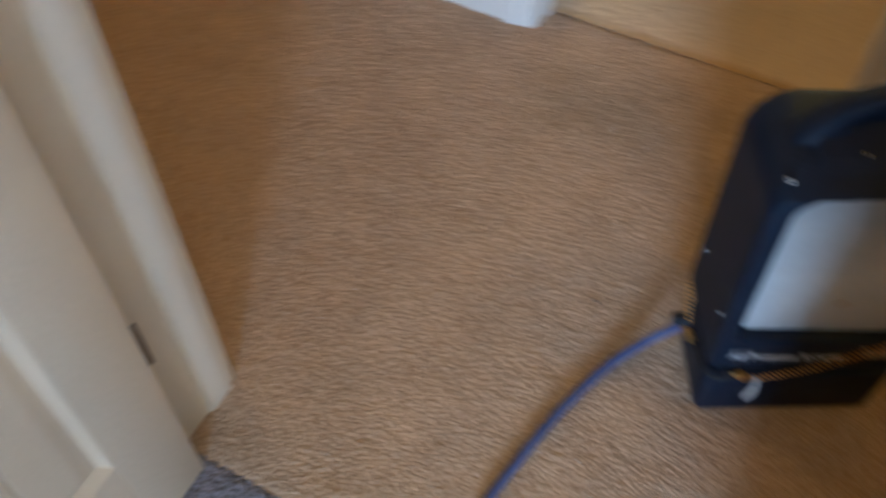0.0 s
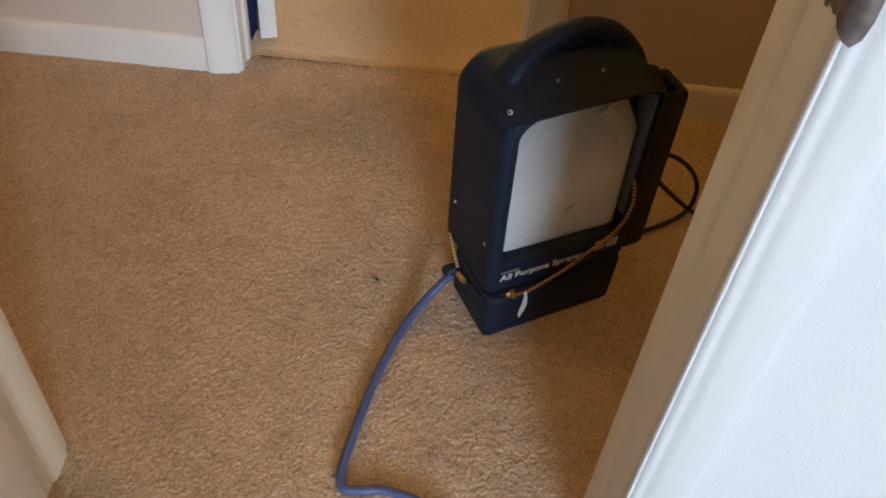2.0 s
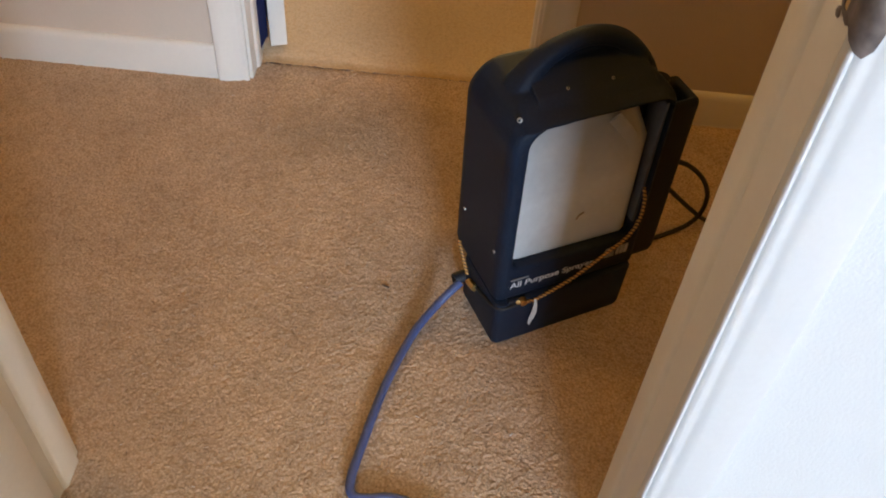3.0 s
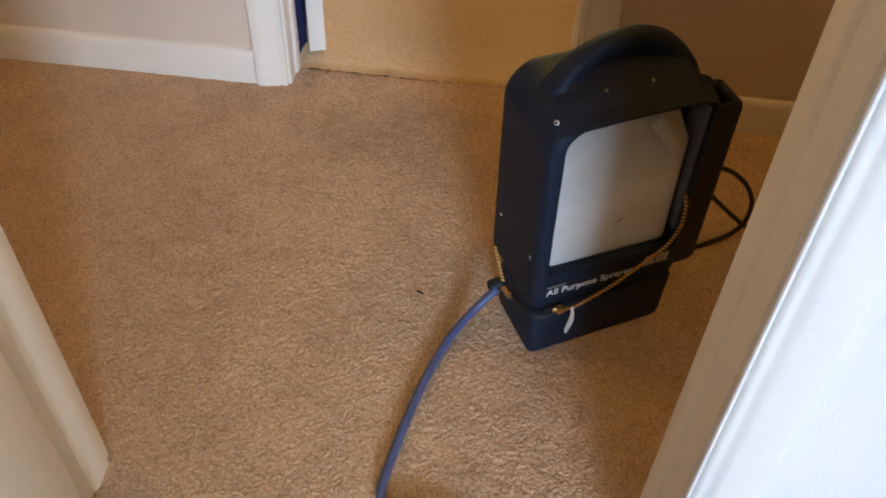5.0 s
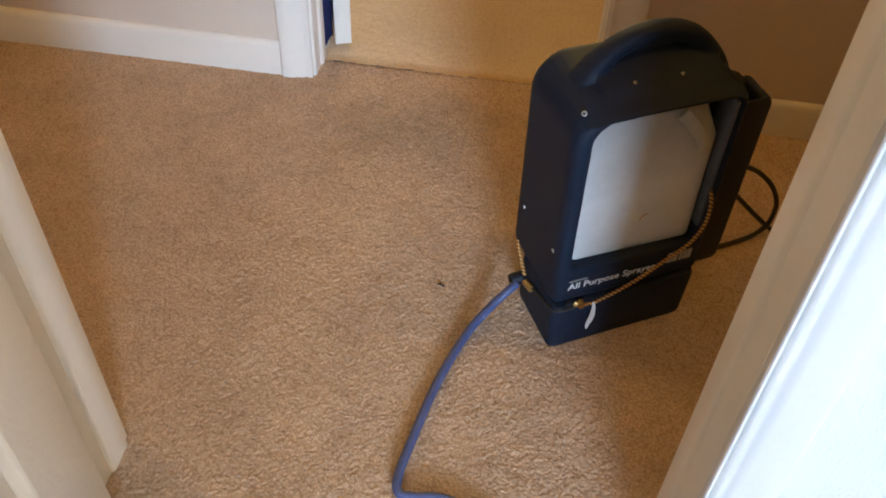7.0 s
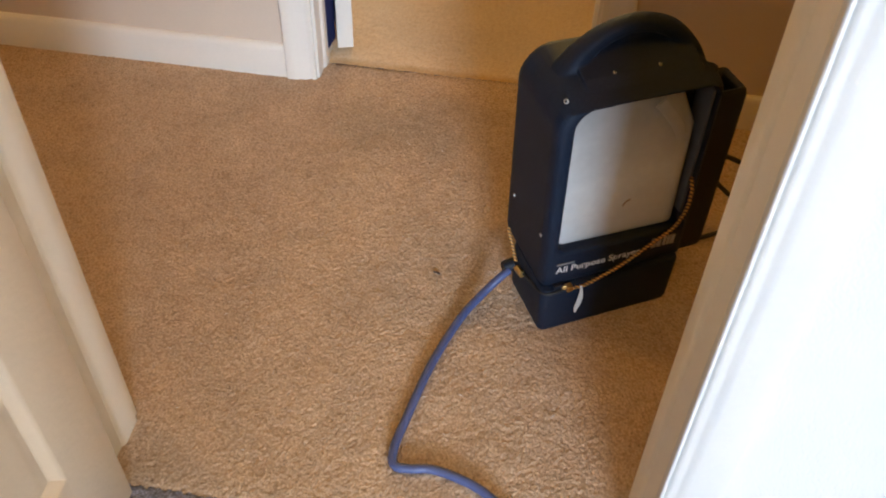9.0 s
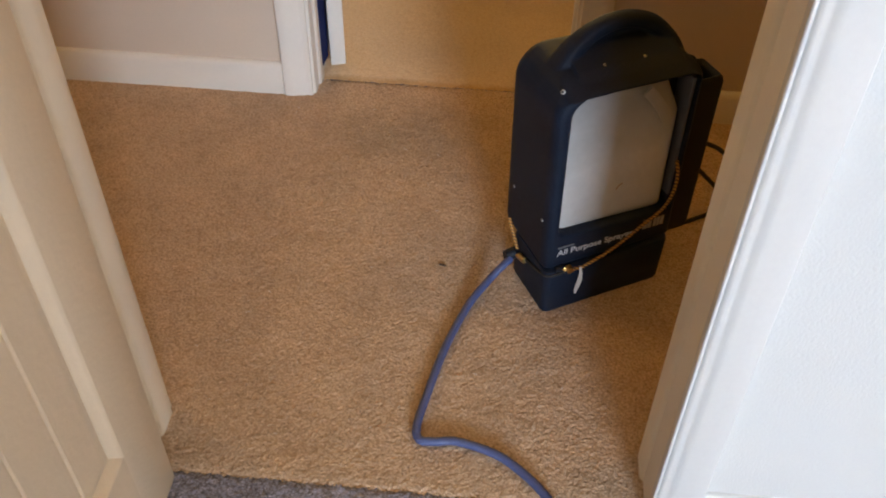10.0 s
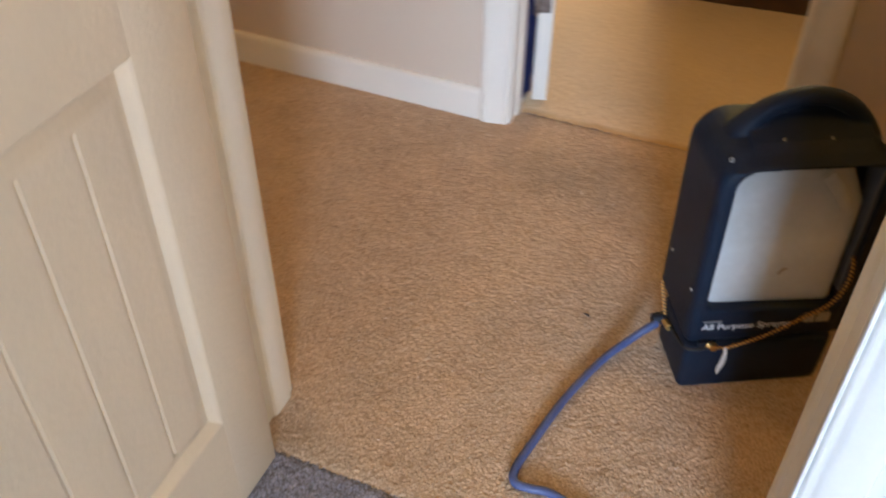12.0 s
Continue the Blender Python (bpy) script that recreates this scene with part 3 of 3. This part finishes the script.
hinge(door_1, -0.004, 0.010, 1.72)
# jamb leaves of the hinges
for z in (0.206, 0.986, 1.726):
    part("hinge_plate", box(NX0 - 0.0003, NX0 + 0.0016, 0.001, 0.014, z, z + 0.089, 0.0006), M_BRONZE, near, "dark bronze hinge plate")
far_leaf = panel_door("door_2", "white planked panel door of the far room, pushed open", pose(0.109, 1.104, 0.012, 0, 0, 198), 0.55, M_TRIM)
hinge(far_leaf, 0.039, 0.006, 0.226)
part("hinge_leaf", box(0.007, 0.037, -0.0006, 0.0020, 0.226, 0.316, 0.0006), M_BRONZE, far_leaf, "dark bronze hinge leaf")
part("hinge_plate", box(0.0573, 0.0595, 1.076, 1.108, 0.238, 0.327, 0.0006), M_BRONZE, far, "dark bronze hinge plate")

# navy sheet added at the back of the far door to darken its gap
bm = bmesh.new()
rows = []
for z in (0.02, 0.3, 0.7, 1.1, 1.5):
    line = [(0.0385 + 0.004 * math.sin(k * 0.9) * min(1, k / 4), -0.010 - 0.016 * k) for k in range(20)]
    line = [(0.056, 0.030), (0.052, 0.018), (0.046, 0.004)] + line
    rows.append([bm.verts.new((x, y, z)) for x, y in line] + [bm.verts.new((x + 0.003, y, z)) for x, y in line[::-1]])
for a, b in zip(rows, rows[1:]):
    for k in range(46):
        bm.faces.new((a[k], a[(k + 1) % 46], b[(k + 1) % 46], b[k]))
bm.faces.new(rows[0][::-1])
bm.faces.new(rows[-1])
cloth = part("gap_sheet", bm, M_GAPSHEET, None, smooth=60)
cloth.matrix_world = far_leaf.matrix_world.copy()
tagged(cloth, "dark navy sheet added to fill the gap behind the far door", "cloth")

# ---------------------------------------------------------------- sprayer
SPRAYER = pose(0.589, 0.384, 0.0, 0, 0, 28.5)
sprayer = thing("paint_sprayer", SPRAYER, "dark navy plastic portable sprayer with milky tank, standing on hall carpet", "sprayer")

def rounded(corners, d=0.0, seg=8):
    """A rounded polygon from (a, b, radius) corners, counter-clockwise, drawn in by d."""
    n, out = len(corners), []
    cx, cy = sum(c[0] for c in corners) / n, sum(c[1] for c in corners) / n
    pts = [(x + (d if x < cx else -d), y + (d if y < cy else -d), max(r - d * 0.6, 0.003)) for x, y, r in corners]
    for i, (x, y, r) in enumerate(pts):
        p, q = pts[i - 1], pts[(i + 1) % n]
        v0, v1 = Vector((p[0] - x, p[1] - y)).normalized(), Vector((q[0] - x, q[1] - y)).normalized()
        half = v0.angle(v1) / 2
        reach = r / math.tan(half)
        a, b = Vector((x, y)) + v0 * reach, Vector((x, y)) + v1 * reach
        c = Vector((x, y)) + (v0 + v1).normalized() * (r / math.sin(half))
        for k in range(seg + 1):
            t = k / seg
            m = (a.lerp(b, t) - c)
            out.append(tuple(c + m.normalized() * r))
    return out

# strike plate on the latch-side jamb, its curved lip reaching over the edge
sp = thing("strike_plate", Matrix.Translation((W, 0.0, 0.878)), "dark bronze strike plate let into the white jamb", "strike plate")
bm = bmesh.new()
outer = rounded([(-0.001, 0.020, 0.006), (0.026, 0.024, 0.013), (0.026, 0.054, 0.013), (-0.001, 0.058, 0.006)], 0, 6)
inner = rounded([(0.010, 0.026, 0.003), (0.018, 0.026, 0.003), (0.018, 0.052, 0.003), (0.010, 0.052, 0.003)], 0, 6)
rings = [[bm.verts.new((x, y, z)) for y, z in lp] for lp, x in ((inner, 0.0002), (inner, -0.0020), (outer, -0.0020), (outer, 0.0002))]
for a, b in zip(rings, rings[1:]):
    for k in range(len(a)):
        bm.faces.new((a[k], a[(k + 1) % len(a)], b[(k + 1) % len(b)], b[k]))
part("plate", bm, M_BRONZE, sp, smooth=40)
part("latch_hole", box(-0.0012, 0.0002, 0.0095, 0.0195, 0.0255, 0.0525), M_BRASS, sp, "worn brass inside of the latch hole")
bm = bmesh.new()
rings = []
for y, x, cut in ((0.004, -0.0024, 0.028), (-0.004, -0.0026, 0.024), (-0.010, -0.0018, 0.019), (-0.0155, 0.0020, 0.014), (-0.0185, 0.0070, 0.012), (-0.0192, 0.0115, 0.018), (-0.0190, 0.0140, 0.032)):
    rings.append([bm.verts.new((x + dx, y - dx * 0.4, z)) for z in (cut, 0.039, 0.078 - cut) for dx in (0.0,)] + [bm.verts.new((x + 0.0016, y + 0.0010, z)) for z in (0.078 - cut, 0.039, cut)])
for a, b in zip(rings, rings[1:]):
    for k in range(6):
        bm.faces.new((a[k], a[(k + 1) % 6], b[(k + 1) % 6], b[k]))
bm.faces.new(rings[0][::-1])
bm.faces.new(rings[-1])
part("lip", bm, M_BRONZE, sp, "curved bronze lip", smooth=60)
for z in (0.020, 0.059):
    part("screw", disc(bmesh.new(), (-0.0020, 0.0205, z), (-1, 0, 0), 0.0042, 0.0008, dome=0.0006), M_BRONZE, sp, smooth=40)

OUT = [(-0.006, 0.097, 0.010), (0.245, 0.097, 0.010), (0.248, 0.454, 0.032), (-0.012, 0.458, 0.050)]
WINDOW = [(0.014, 0.173, 0.016), (0.232, 0.165, 0.010), (0.237, 0.436, 0.012), (0.014, 0.438, 0.030)]

def skew(u, v, z):
    """The front leans back a little, and much more above the tank."""
    lean = 0.025 * (z - 0.1) + 2.5 * max(0.0, z - 0.438)
    return Vector((u, v + lean * max(0.0, 1 - v / 0.163), z))

def shell_mesh():
    bm = bmesh.new()
    loops = [(rounded(WINDOW, 0.004), 0.052), (rounded(WINDOW, 0.002), 0.010), (rounded(WINDOW, 0.0), 0.003), (rounded(WINDOW, -0.003), 0.0),
             (rounded(OUT, 0.013), 0.0), (rounded(OUT, 0.006), 0.003), (rounded(OUT, 0.002), 0.009), (rounded(OUT), 0.020),
             (rounded(OUT), 0.05), (rounded(OUT), 0.09), (rounded(OUT), 0.145), (rounded(OUT, 0.003), 0.156), (rounded(OUT, 0.012), 0.163)]
    rings = [[bm.verts.new(skew(u, v, z)) for u, z in lp] for lp, v in loops]
    n = len(rings[0])
    for a, b in zip(rings, rings[1:]):
        for i in range(n):
            bm.faces.new((a[i], a[(i + 1) % n], b[(i + 1) % n], b[i]))
    bm.faces.new(rings[0][::-1])
    bm.faces.new(rings[-1])
    return bm

def handle_mesh(bm):
    """Adds the carrying handle: a hoop growing out of the shoulders, and the sloping floor and the wall that close its opening."""
    arch = smooth_path([(0.010, 0.086, 0.395), (0.030, 0.092, 0.447), (0.075, 0.098, 0.487), (0.132, 0.100, 0.5025), (0.190, 0.098, 0.487), (0.228, 0.092, 0.447), (0.243, 0.086, 0.395)], 8)
    rings = []
    for i, q in enumerate(arch):
        d = (arch[min(i + 1, len(arch) - 1)] - arch[max(i - 1, 0)]).normalized()
        nrm = Vector((-d.z, 0, d.x))
        s = abs(2 * i / (len(arch) - 1) - 1) ** 2
        rings.append([bm.verts.new(q + nrm * ((0.0125 + 0.006 * s) * math.copysign(abs(math.cos(a)) ** 0.75, math.cos(a))) + Vector((0, (0.0145 + 0.020 * s) * math.copysign(abs(math.sin(a)) ** 0.75, math.sin(a)), 0))) for a in (2 * math.pi * k / 16 for k in range(16))])
    for a, b in zip(rings, rings[1:]):
        for k in range(16):
            bm.faces.new((a[k], a[(k + 1) % 16], b[(k + 1) % 16], b[k]))
    bm.faces.new(rings[0][::-1])
    bm.faces.new(rings[-1])
    a = [bm.verts.new((q.x, 0.101, q.z)) for q in arch]
    c = [bm.verts.new((q.x, 0.111, q.z)) for q in arch]
    n = len(a)
    for k in range(n):
        bm.faces.new((a[k], a[(k + 1) % n], c[(k + 1) % n], c[k]))
    bm.faces.new(a[::-1])
    bm.faces.new(c)
    slope = [(0.026, 0.440), (0.034, 0.4475), (0.052, 0.4585), (0.080, 0.4680), (0.108, 0.4780), (0.108, 0.430), (0.026, 0.430)]
    return extrude_loop(bm, slope, [lambda v, z, u=u: (u, v, z) for u in (0.040, 0.222)])

shell = part("shell", handle_mesh(shell_mesh()), M_NAVY, sprayer, "dark navy moulded plastic housing", smooth=180)
rm = shell.modifiers.new("fuse", "REMESH")
rm.mode, rm.voxel_size, rm.use_smooth_shade = "VOXEL", 0.0020, True
sm = shell.modifiers.new("soften", "SMOOTH")
sm.factor, sm.iterations = 0.5, 3

def base_mesh():
    bm = bmesh.new()
    rings = []
    for z, d in ((-0.005, 0.002), (-0.001, 0.0), (0.006, -0.002), (0.060, -0.002), (0.094, -0.002), (0.099, 0.0), (0.101, 0.006)):
        t = 0.002 * (1 - z / 0.1) - 0.002
        rings.append([bm.verts.new((u, v, z)) for u, v in rounded([(-0.003 + t, -0.004 + t, 0.012), (0.236 - t, -0.002 + t, 0.012), (0.236 - t, 0.118, 0.012), (-0.003 + t, 0.118, 0.012)], d, 5)])
    n = len(rings[0])
    for a, b in zip(rings, rings[1:]):
        for i in range(n):
            bm.faces.new((a[i], a[(i + 1) % n], b[(i + 1) % n], b[i]))
    bm.faces.new(rings[0][::-1])
    bm.faces.new(rings[-1])
    return bm
part("base", base_mesh(), M_NAVY, sprayer, "dark navy plastic foot", smooth=40)

# milky tank showing in the window
def tank_mesh():
    bm = bmesh.new()
    shape = [(0.010, 0.166, 0.02), (0.224, 0.160, 0.014), (0.223, 0.362, 0.014), (0.187, 0.437, 0.014), (0.010, 0.437, 0.02)]
    rings = []
    for d, v in ((0.022, 0.0155), (0.012, 0.0165), (0.005, 0.019), (0.001, 0.024), (0.0, 0.032), (0.0, 0.046)):
        rings.append([bm.verts.new(skew(u, v, min(z, 0.436))) for u, z in rounded(shape, d, 6)])
    n = len(rings[0])
    for a, b in zip(rings, rings[1:]):
        for i in range(n):
            bm.faces.new((a[i], a[(i + 1) % n], b[(i + 1) % n], b[i]))
    # front skin bulging a little
    mid = [bm.verts.new(skew(0.11 + (u - 0.11) * 0.55, 0.0120, 0.30 + (z - 0.30) * 0.55)) for u, z in rounded(shape, 0.022, 6)]
    for i in range(n):
        bm.faces.new((mid[i], mid[(i + 1) % n], rings[0][(i + 1) % n], rings[0][i]))
    bm.faces.new(mid)
    bm.faces.new(rings[-1])
    return bm
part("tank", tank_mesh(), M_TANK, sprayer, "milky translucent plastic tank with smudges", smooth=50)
part("smudge", tube(smooth_path([(0.119, 0.0128, 0.236), (0.122, 0.0126, 0.243), (0.130, 0.0127, 0.247)], 4), 0.0012, 6, 1.0), M_SMUDGE, sprayer, "dark smudge on the tank")

# raised bead added to stand for a soft reflected streak on the tank
part("streak_bead", tube(smooth_path([(0.146, 0.0155, 0.424), (0.166, 0.0150, 0.400), (0.186, 0.0152, 0.372), (0.194, 0.0160, 0.354)], 6), 0.0016, 16, 6.0), M_TANK, sprayer, "raised bead added for the reflected streak on the tank", smooth=80)
part("liner", box(0.2265, 0.2315, 0.012, 0.050, 0.19, 0.428, 0.001), M_LINER, sprayer, "grey inner wall of the housing")
# gun holster on the side: an open box with a rolled rim
def holster_mesh():
    bm = bmesh.new()
    def ring(z, d, dv=0.0):
        return [bm.verts.new((u, v, z)) for u, v in rounded([(0.236, 0.026 + dv, 0.006), (0.304, 0.026 + dv, 0.010), (0.304, 0.092, 0.010), (0.236, 0.092, 0.006)], d, 5)]
    rings = [ring(0.076, 0.010), ring(0.079, 0.003), ring(0.090, 0.0), ring(0.25, 0.0), ring(0.392, 0.0), ring(0.400, 0.002), ring(0.404, 0.006), ring(0.401, 0.012), ring(0.394, 0.015), ring(0.380, 0.016)]
    n = len(rings[0])
    for a, b in zip(rings, rings[1:]):
        for i in range(n):
            bm.faces.new((a[i], a[(i + 1) % n], b[(i + 1) % n], b[i]))
    bm.faces.new(rings[0][::-1])
    bm.faces.new(rings[-1])
    return bm
hol = part("holster", holster_mesh(), M_BLACK, sprayer, "black plastic gun holster", smooth=45)
part("cap", tube([Vector((0.262, 0.078, 0.36)), Vector((0.262, 0.078, 0.412)), Vector((0.262, 0.078, 0.416))], 0.013, 18), M_BLACK, hol, smooth=40)

# screws
for (u, v, z), nrm, r in (((0.0060, 0.0322, 0.4468), (-0.55, -0.65, 0.5), 0.0039), ((0.088, 0.0560, 0.4590), (0, -0.6, 0.8), 0.0026), ((0.158, 0.0545, 0.4590), (0, -0.6, 0.8), 0.0026), ((0.1005, 0.1005, 0.478), (0, -1, 0.2), 0.0024),
                          ((-0.0078, 0.026, 0.200), (-1, -0.15, 0), 0.0032), ((-0.0078, 0.129, 0.192), (-1, 0, 0), 0.0032), ((0.238, 0.012, 0.219), (-0.3, -1, 0), 0.0034)):
    part("screw", disc(bmesh.new(), (u, v, z), nrm, r, 0.0016, dome=0.0006), M_STEEL, sprayer, "bright steel screw", smooth=40)
    n = Vector(nrm).normalized()
    # raised black disc: the shade of the screw's recess put into colour
    part("screw_dark", disc(bmesh.new(), Vector((u, v, z)) + n * 0.0017, nrm, r * 0.5, 0.0008), M_BLACK, sprayer, "black disc for the shade in the screw recess")

# print on the front
def lettering(text, width, mat, parent, place, name):
    cu = bpy.data.curves.new(name, "FONT")
    cu.body, cu.size, cu.extrude, cu.offset = text, 0.016, 0.0002, 0.00018
    tmp = bpy.data.objects.new(name, cu)
    scene.collection.objects.link(tmp)
    dg = bpy.context.evaluated_depsgraph_get()
    me = bpy.data.meshes.new_from_object(tmp.evaluated_get(dg))
    bpy.data.objects.remove(tmp)
    xs = [v.co.x for v in me.vertices]
    k = width / (max(xs) - min(xs))
    for v in me.vertices:
        v.co = Vector(((v.co.x - min(xs)) * k, -v.co.z, v.co.y * k))
    me.materials.clear()
    me.materials.append(mat)
    ob = new(name, me)
    ob.parent = parent
    ob.location = place
    return ob
tx = lettering("All Purpose Sprayer", 0.148, M_INK, sprayer, (0.013, -0.0008, 0.132), "lettering")
tx.rotation_euler = (0, radians(0.3), 0)
tagged(tx, "white printed words")
part("print_bar", box(0.014, 0.044, -0.0010, 0.0004, 0.1485, 0.1512), M_DIM, sprayer, "small unreadable worn print")
bm = bmesh.new()
for u0, u1 in ((0.180, 0.188), (0.190, 0.197), (0.201, 0.206), (0.208, 0.213), (0.215, 0.221)):
    bm_box(bm, u0, u1, -0.0012, 0.0004, 0.136, 0.156)
part("emblem", bm, M_LOGO, sprayer, "cream block emblem")

# elastic braided cord slung across the front, its hook, tag and fittings
cord = part("cord", tube(smooth_path([(0.044, -0.008, 0.096), (0.066, -0.008, 0.096), (0.121, -0.008, 0.119), (0.174, -0.008, 0.156), (0.209, -0.007, 0.181), (0.226, -0.004, 0.214), (0.229, 0.001, 0.246), (0.229, 0.010, 0.266)], 26), 0.0028, 10, 1.0, 0.12), M_ROPE, sprayer, "gold and black braided elastic cord", smooth=60)
part("cord", tube(smooth_path([(-0.013, 0.128, 0.120), (-0.013, 0.118, 0.110), (-0.012, 0.105, 0.092), (-0.012, 0.090, 0.076)], 16), 0.0030, 10, 1.0, 0.12), M_ROPE, sprayer, "gold and black braided elastic cord", smooth=60)
part("ferrule", tube([Vector((-0.013, 0.084, 0.070)), Vector((-0.013, 0.082, 0.069)), Vector((-0.013, 0.062, 0.075)), Vector((-0.013, 0.060, 0.0755))], 0.0056, 12), M_BRASS, sprayer, "brass ferrule", smooth=40)
part("cord", tube(smooth_path([(-0.010, 0.062, 0.076), (-0.008, 0.034, 0.082), (-0.006, 0.006, 0.090), (0.004, -0.007, 0.094), (0.024, -0.008, 0.096), (0.034, -0.008, 0.097)], 10), 0.0030, 10), M_RUBBER, sprayer, "black cord end", smooth=60)
bm = disc(bmesh.new(), (0.038, -0.002, 0.097), (0, -1, 0), 0.0072, 0.009, 14, 0.002)
disc(bm, (0.030, -0.004, 0.101), (-0.4, -1, 0.3), 0.0045, 0.006, 12, 0.001)
part("hook", bm, M_BRASS, sprayer, "brass hook", smooth=40)
part("clip", box(0.012, 0.030, -0.007, 0.004, 0.094, 0.107, 0.002), M_BLACK, sprayer, "black clip", smooth=40)

def tag_mesh():
    bm = bmesh.new()
    line = [(0.0575, 0.099, 0.003), (0.0585, 0.086, 0.005), (0.0580, 0.070, 0.0085), (0.0565, 0.054, 0.0085), (0.0560, 0.042, 0.006), (0.0565, 0.030, 0.0015)]
    rings = []
    for i, (u, z, w) in enumerate(line):
        v = -0.010 - 0.003 * math.sin(i * 0.9)
        rings.append([bm.verts.new(p) for p in ((u - w / 2, v, z), (u + w / 2, v - 0.002, z), (u + w / 2, v - 0.0014, z), (u - w / 2, v + 0.0006, z))])
    for a, b in zip(rings, rings[1:]):
        for k in range(4):
            bm.faces.new((a[k], a[(k + 1) % 4], b[(k + 1) % 4], b[k]))
    bm.faces.new(rings[0][::-1])
    bm.faces.new(rings[-1])
    return bm
part("tag", tag_mesh(), M_TAG, sprayer, "torn white paper tag")
part("hose_fitting", tube([Vector((0.004, 0.112, 0.046)), Vector((-0.012, 0.113, 0.044)), Vector((-0.022, 0.113, 0.042)), Vector((-0.023, 0.113, 0.042))], 0.011, 14), M_BLACK, sprayer, "black hose coupling", smooth=40)

# ---------------------------------------------------------------- hose, power cable, crumb
hose = smooth_path([(0.5255, 0.4675, 0.042), (0.513, 0.455, 0.036), (0.488, 0.430, 0.018), (0.456, 0.375, 0.0085), (0.424, 0.273, 0.0075), (0.403, 0.165, 0.0075), (0.395, 0.110, 0.0075),
                    (0.402, 0.086, 0.0075), (0.425, 0.084, 0.0075), (0.462, 0.088, 0.0075), (0.523, 0.071, 0.0075), (0.567, 0.041, 0.0075), (0.603, 0.004, 0.0075),
                    (0.640, -0.055, 0.0075), (0.70, -0.16, 0.0075), (0.80, -0.30, 0.0075), (1.0, -0.45, 0.0075), (1.4, -0.6, 0.0075), (1.9, -0.9, 0.0075)], 14)
tagged(part("hose", tube(hose, 0.0070, 18), M_HOSE, None, smooth=60), "blue rubber air hose lying bent on the carpet", "hose")

def on_sprayer(pts):
    return smooth_path([SPRAYER @ Vector(p) for p in pts], 12)
tagged(part("power_cable", tube(on_sprayer([(0.296, 0.096, 0.225), (0.330, 0.100, 0.215), (0.366, 0.100, 0.197), (0.402, 0.100, 0.172), (0.442, 0.100, 0.128), (0.466, 0.100, 0.080), (0.466, 0.100, 0.036),
                                            (0.448, 0.101, 0.012), (0.416, 0.101, 0.0045), (0.365, 0.099, 0.0045), (0.300, 0.098, 0.006), (0.250, 0.10, 0.010), (0.225, 0.10, 0.012)]), 0.0042, 12), M_RUBBER, None, smooth=60),
       "black power cable looping beside the sprayer", "cable")
tagged(part("power_cable", tube(on_sprayer([(0.296, 0.100, 0.185), (0.330, 0.102, 0.168), (0.366, 0.102, 0.134), (0.428, 0.102, 0.065), (0.478, 0.100, 0.014), (0.50, 0.095, 0.0045), (0.56, 0.07, 0.0045), (0.70, 0.05, 0.0045), (0.95, -0.05, 0.0045), (1.2, -0.12, 0.0045)]), 0.0042, 12), M_RUBBER, None, smooth=60),
       "black power cable running off along the hall", "cable")
crumb = tube(smooth_path([(0.394, 0.4785, 0.0012), (0.399, 0.4765, 0.0022), (0.406, 0.4745, 0.0012)], 4), 0.0018, 6)
tagged(part("crumb", crumb, M_BARK, None, smooth=60), "small dark crumb on the tan carpet", "crumb")

# lint and crumbs trodden into the hall carpet
rng = random.Random(11)
bm = bmesh.new()
for _ in range(46):
    x, y, a, l = rng.uniform(0.0, 0.72), rng.uniform(0.05, 0.95), rng.uniform(0, 6.28), rng.uniform(0.0012, 0.004)
    c, s = math.cos(a), math.sin(a)
    tube([Vector((x - c * l, y - s * l, 0.0004)), Vector((x + 0.0006 * s, y, 0.0014)), Vector((x + c * l, y + s * l, 0.0004))], rng.uniform(0.0003, 0.0007), 5, bm=bm)
tagged(part("lint", bm, M_LINT, None), "pale lint specks trodden into the tan carpet", "lint", kind="stuff")

# ---------------------------------------------------------------- far room furniture
dr = thing("low_cabinet", pose(0.62, 1.80, 0, 0, 0, 5.5), "dark brown wooden low cabinet in the far room", "cabinet")
part("body", box(-0.42, 0.55, 0.012, 0.42, -0.003, 0.62, 0.004), M_WOOD, dr)
for x0, x1 in ((-0.405, 0.06), (0.07, 0.535)):
    part("door", box(x0, x1, -0.006, 0.0118, 0.05, 0.60, 0.003), M_WOOD, dr)
part("plinth", box(-0.42, 0.55, 0.0, 0.0118, -0.003, 0.045, 0.001), M_WOOD, dr)
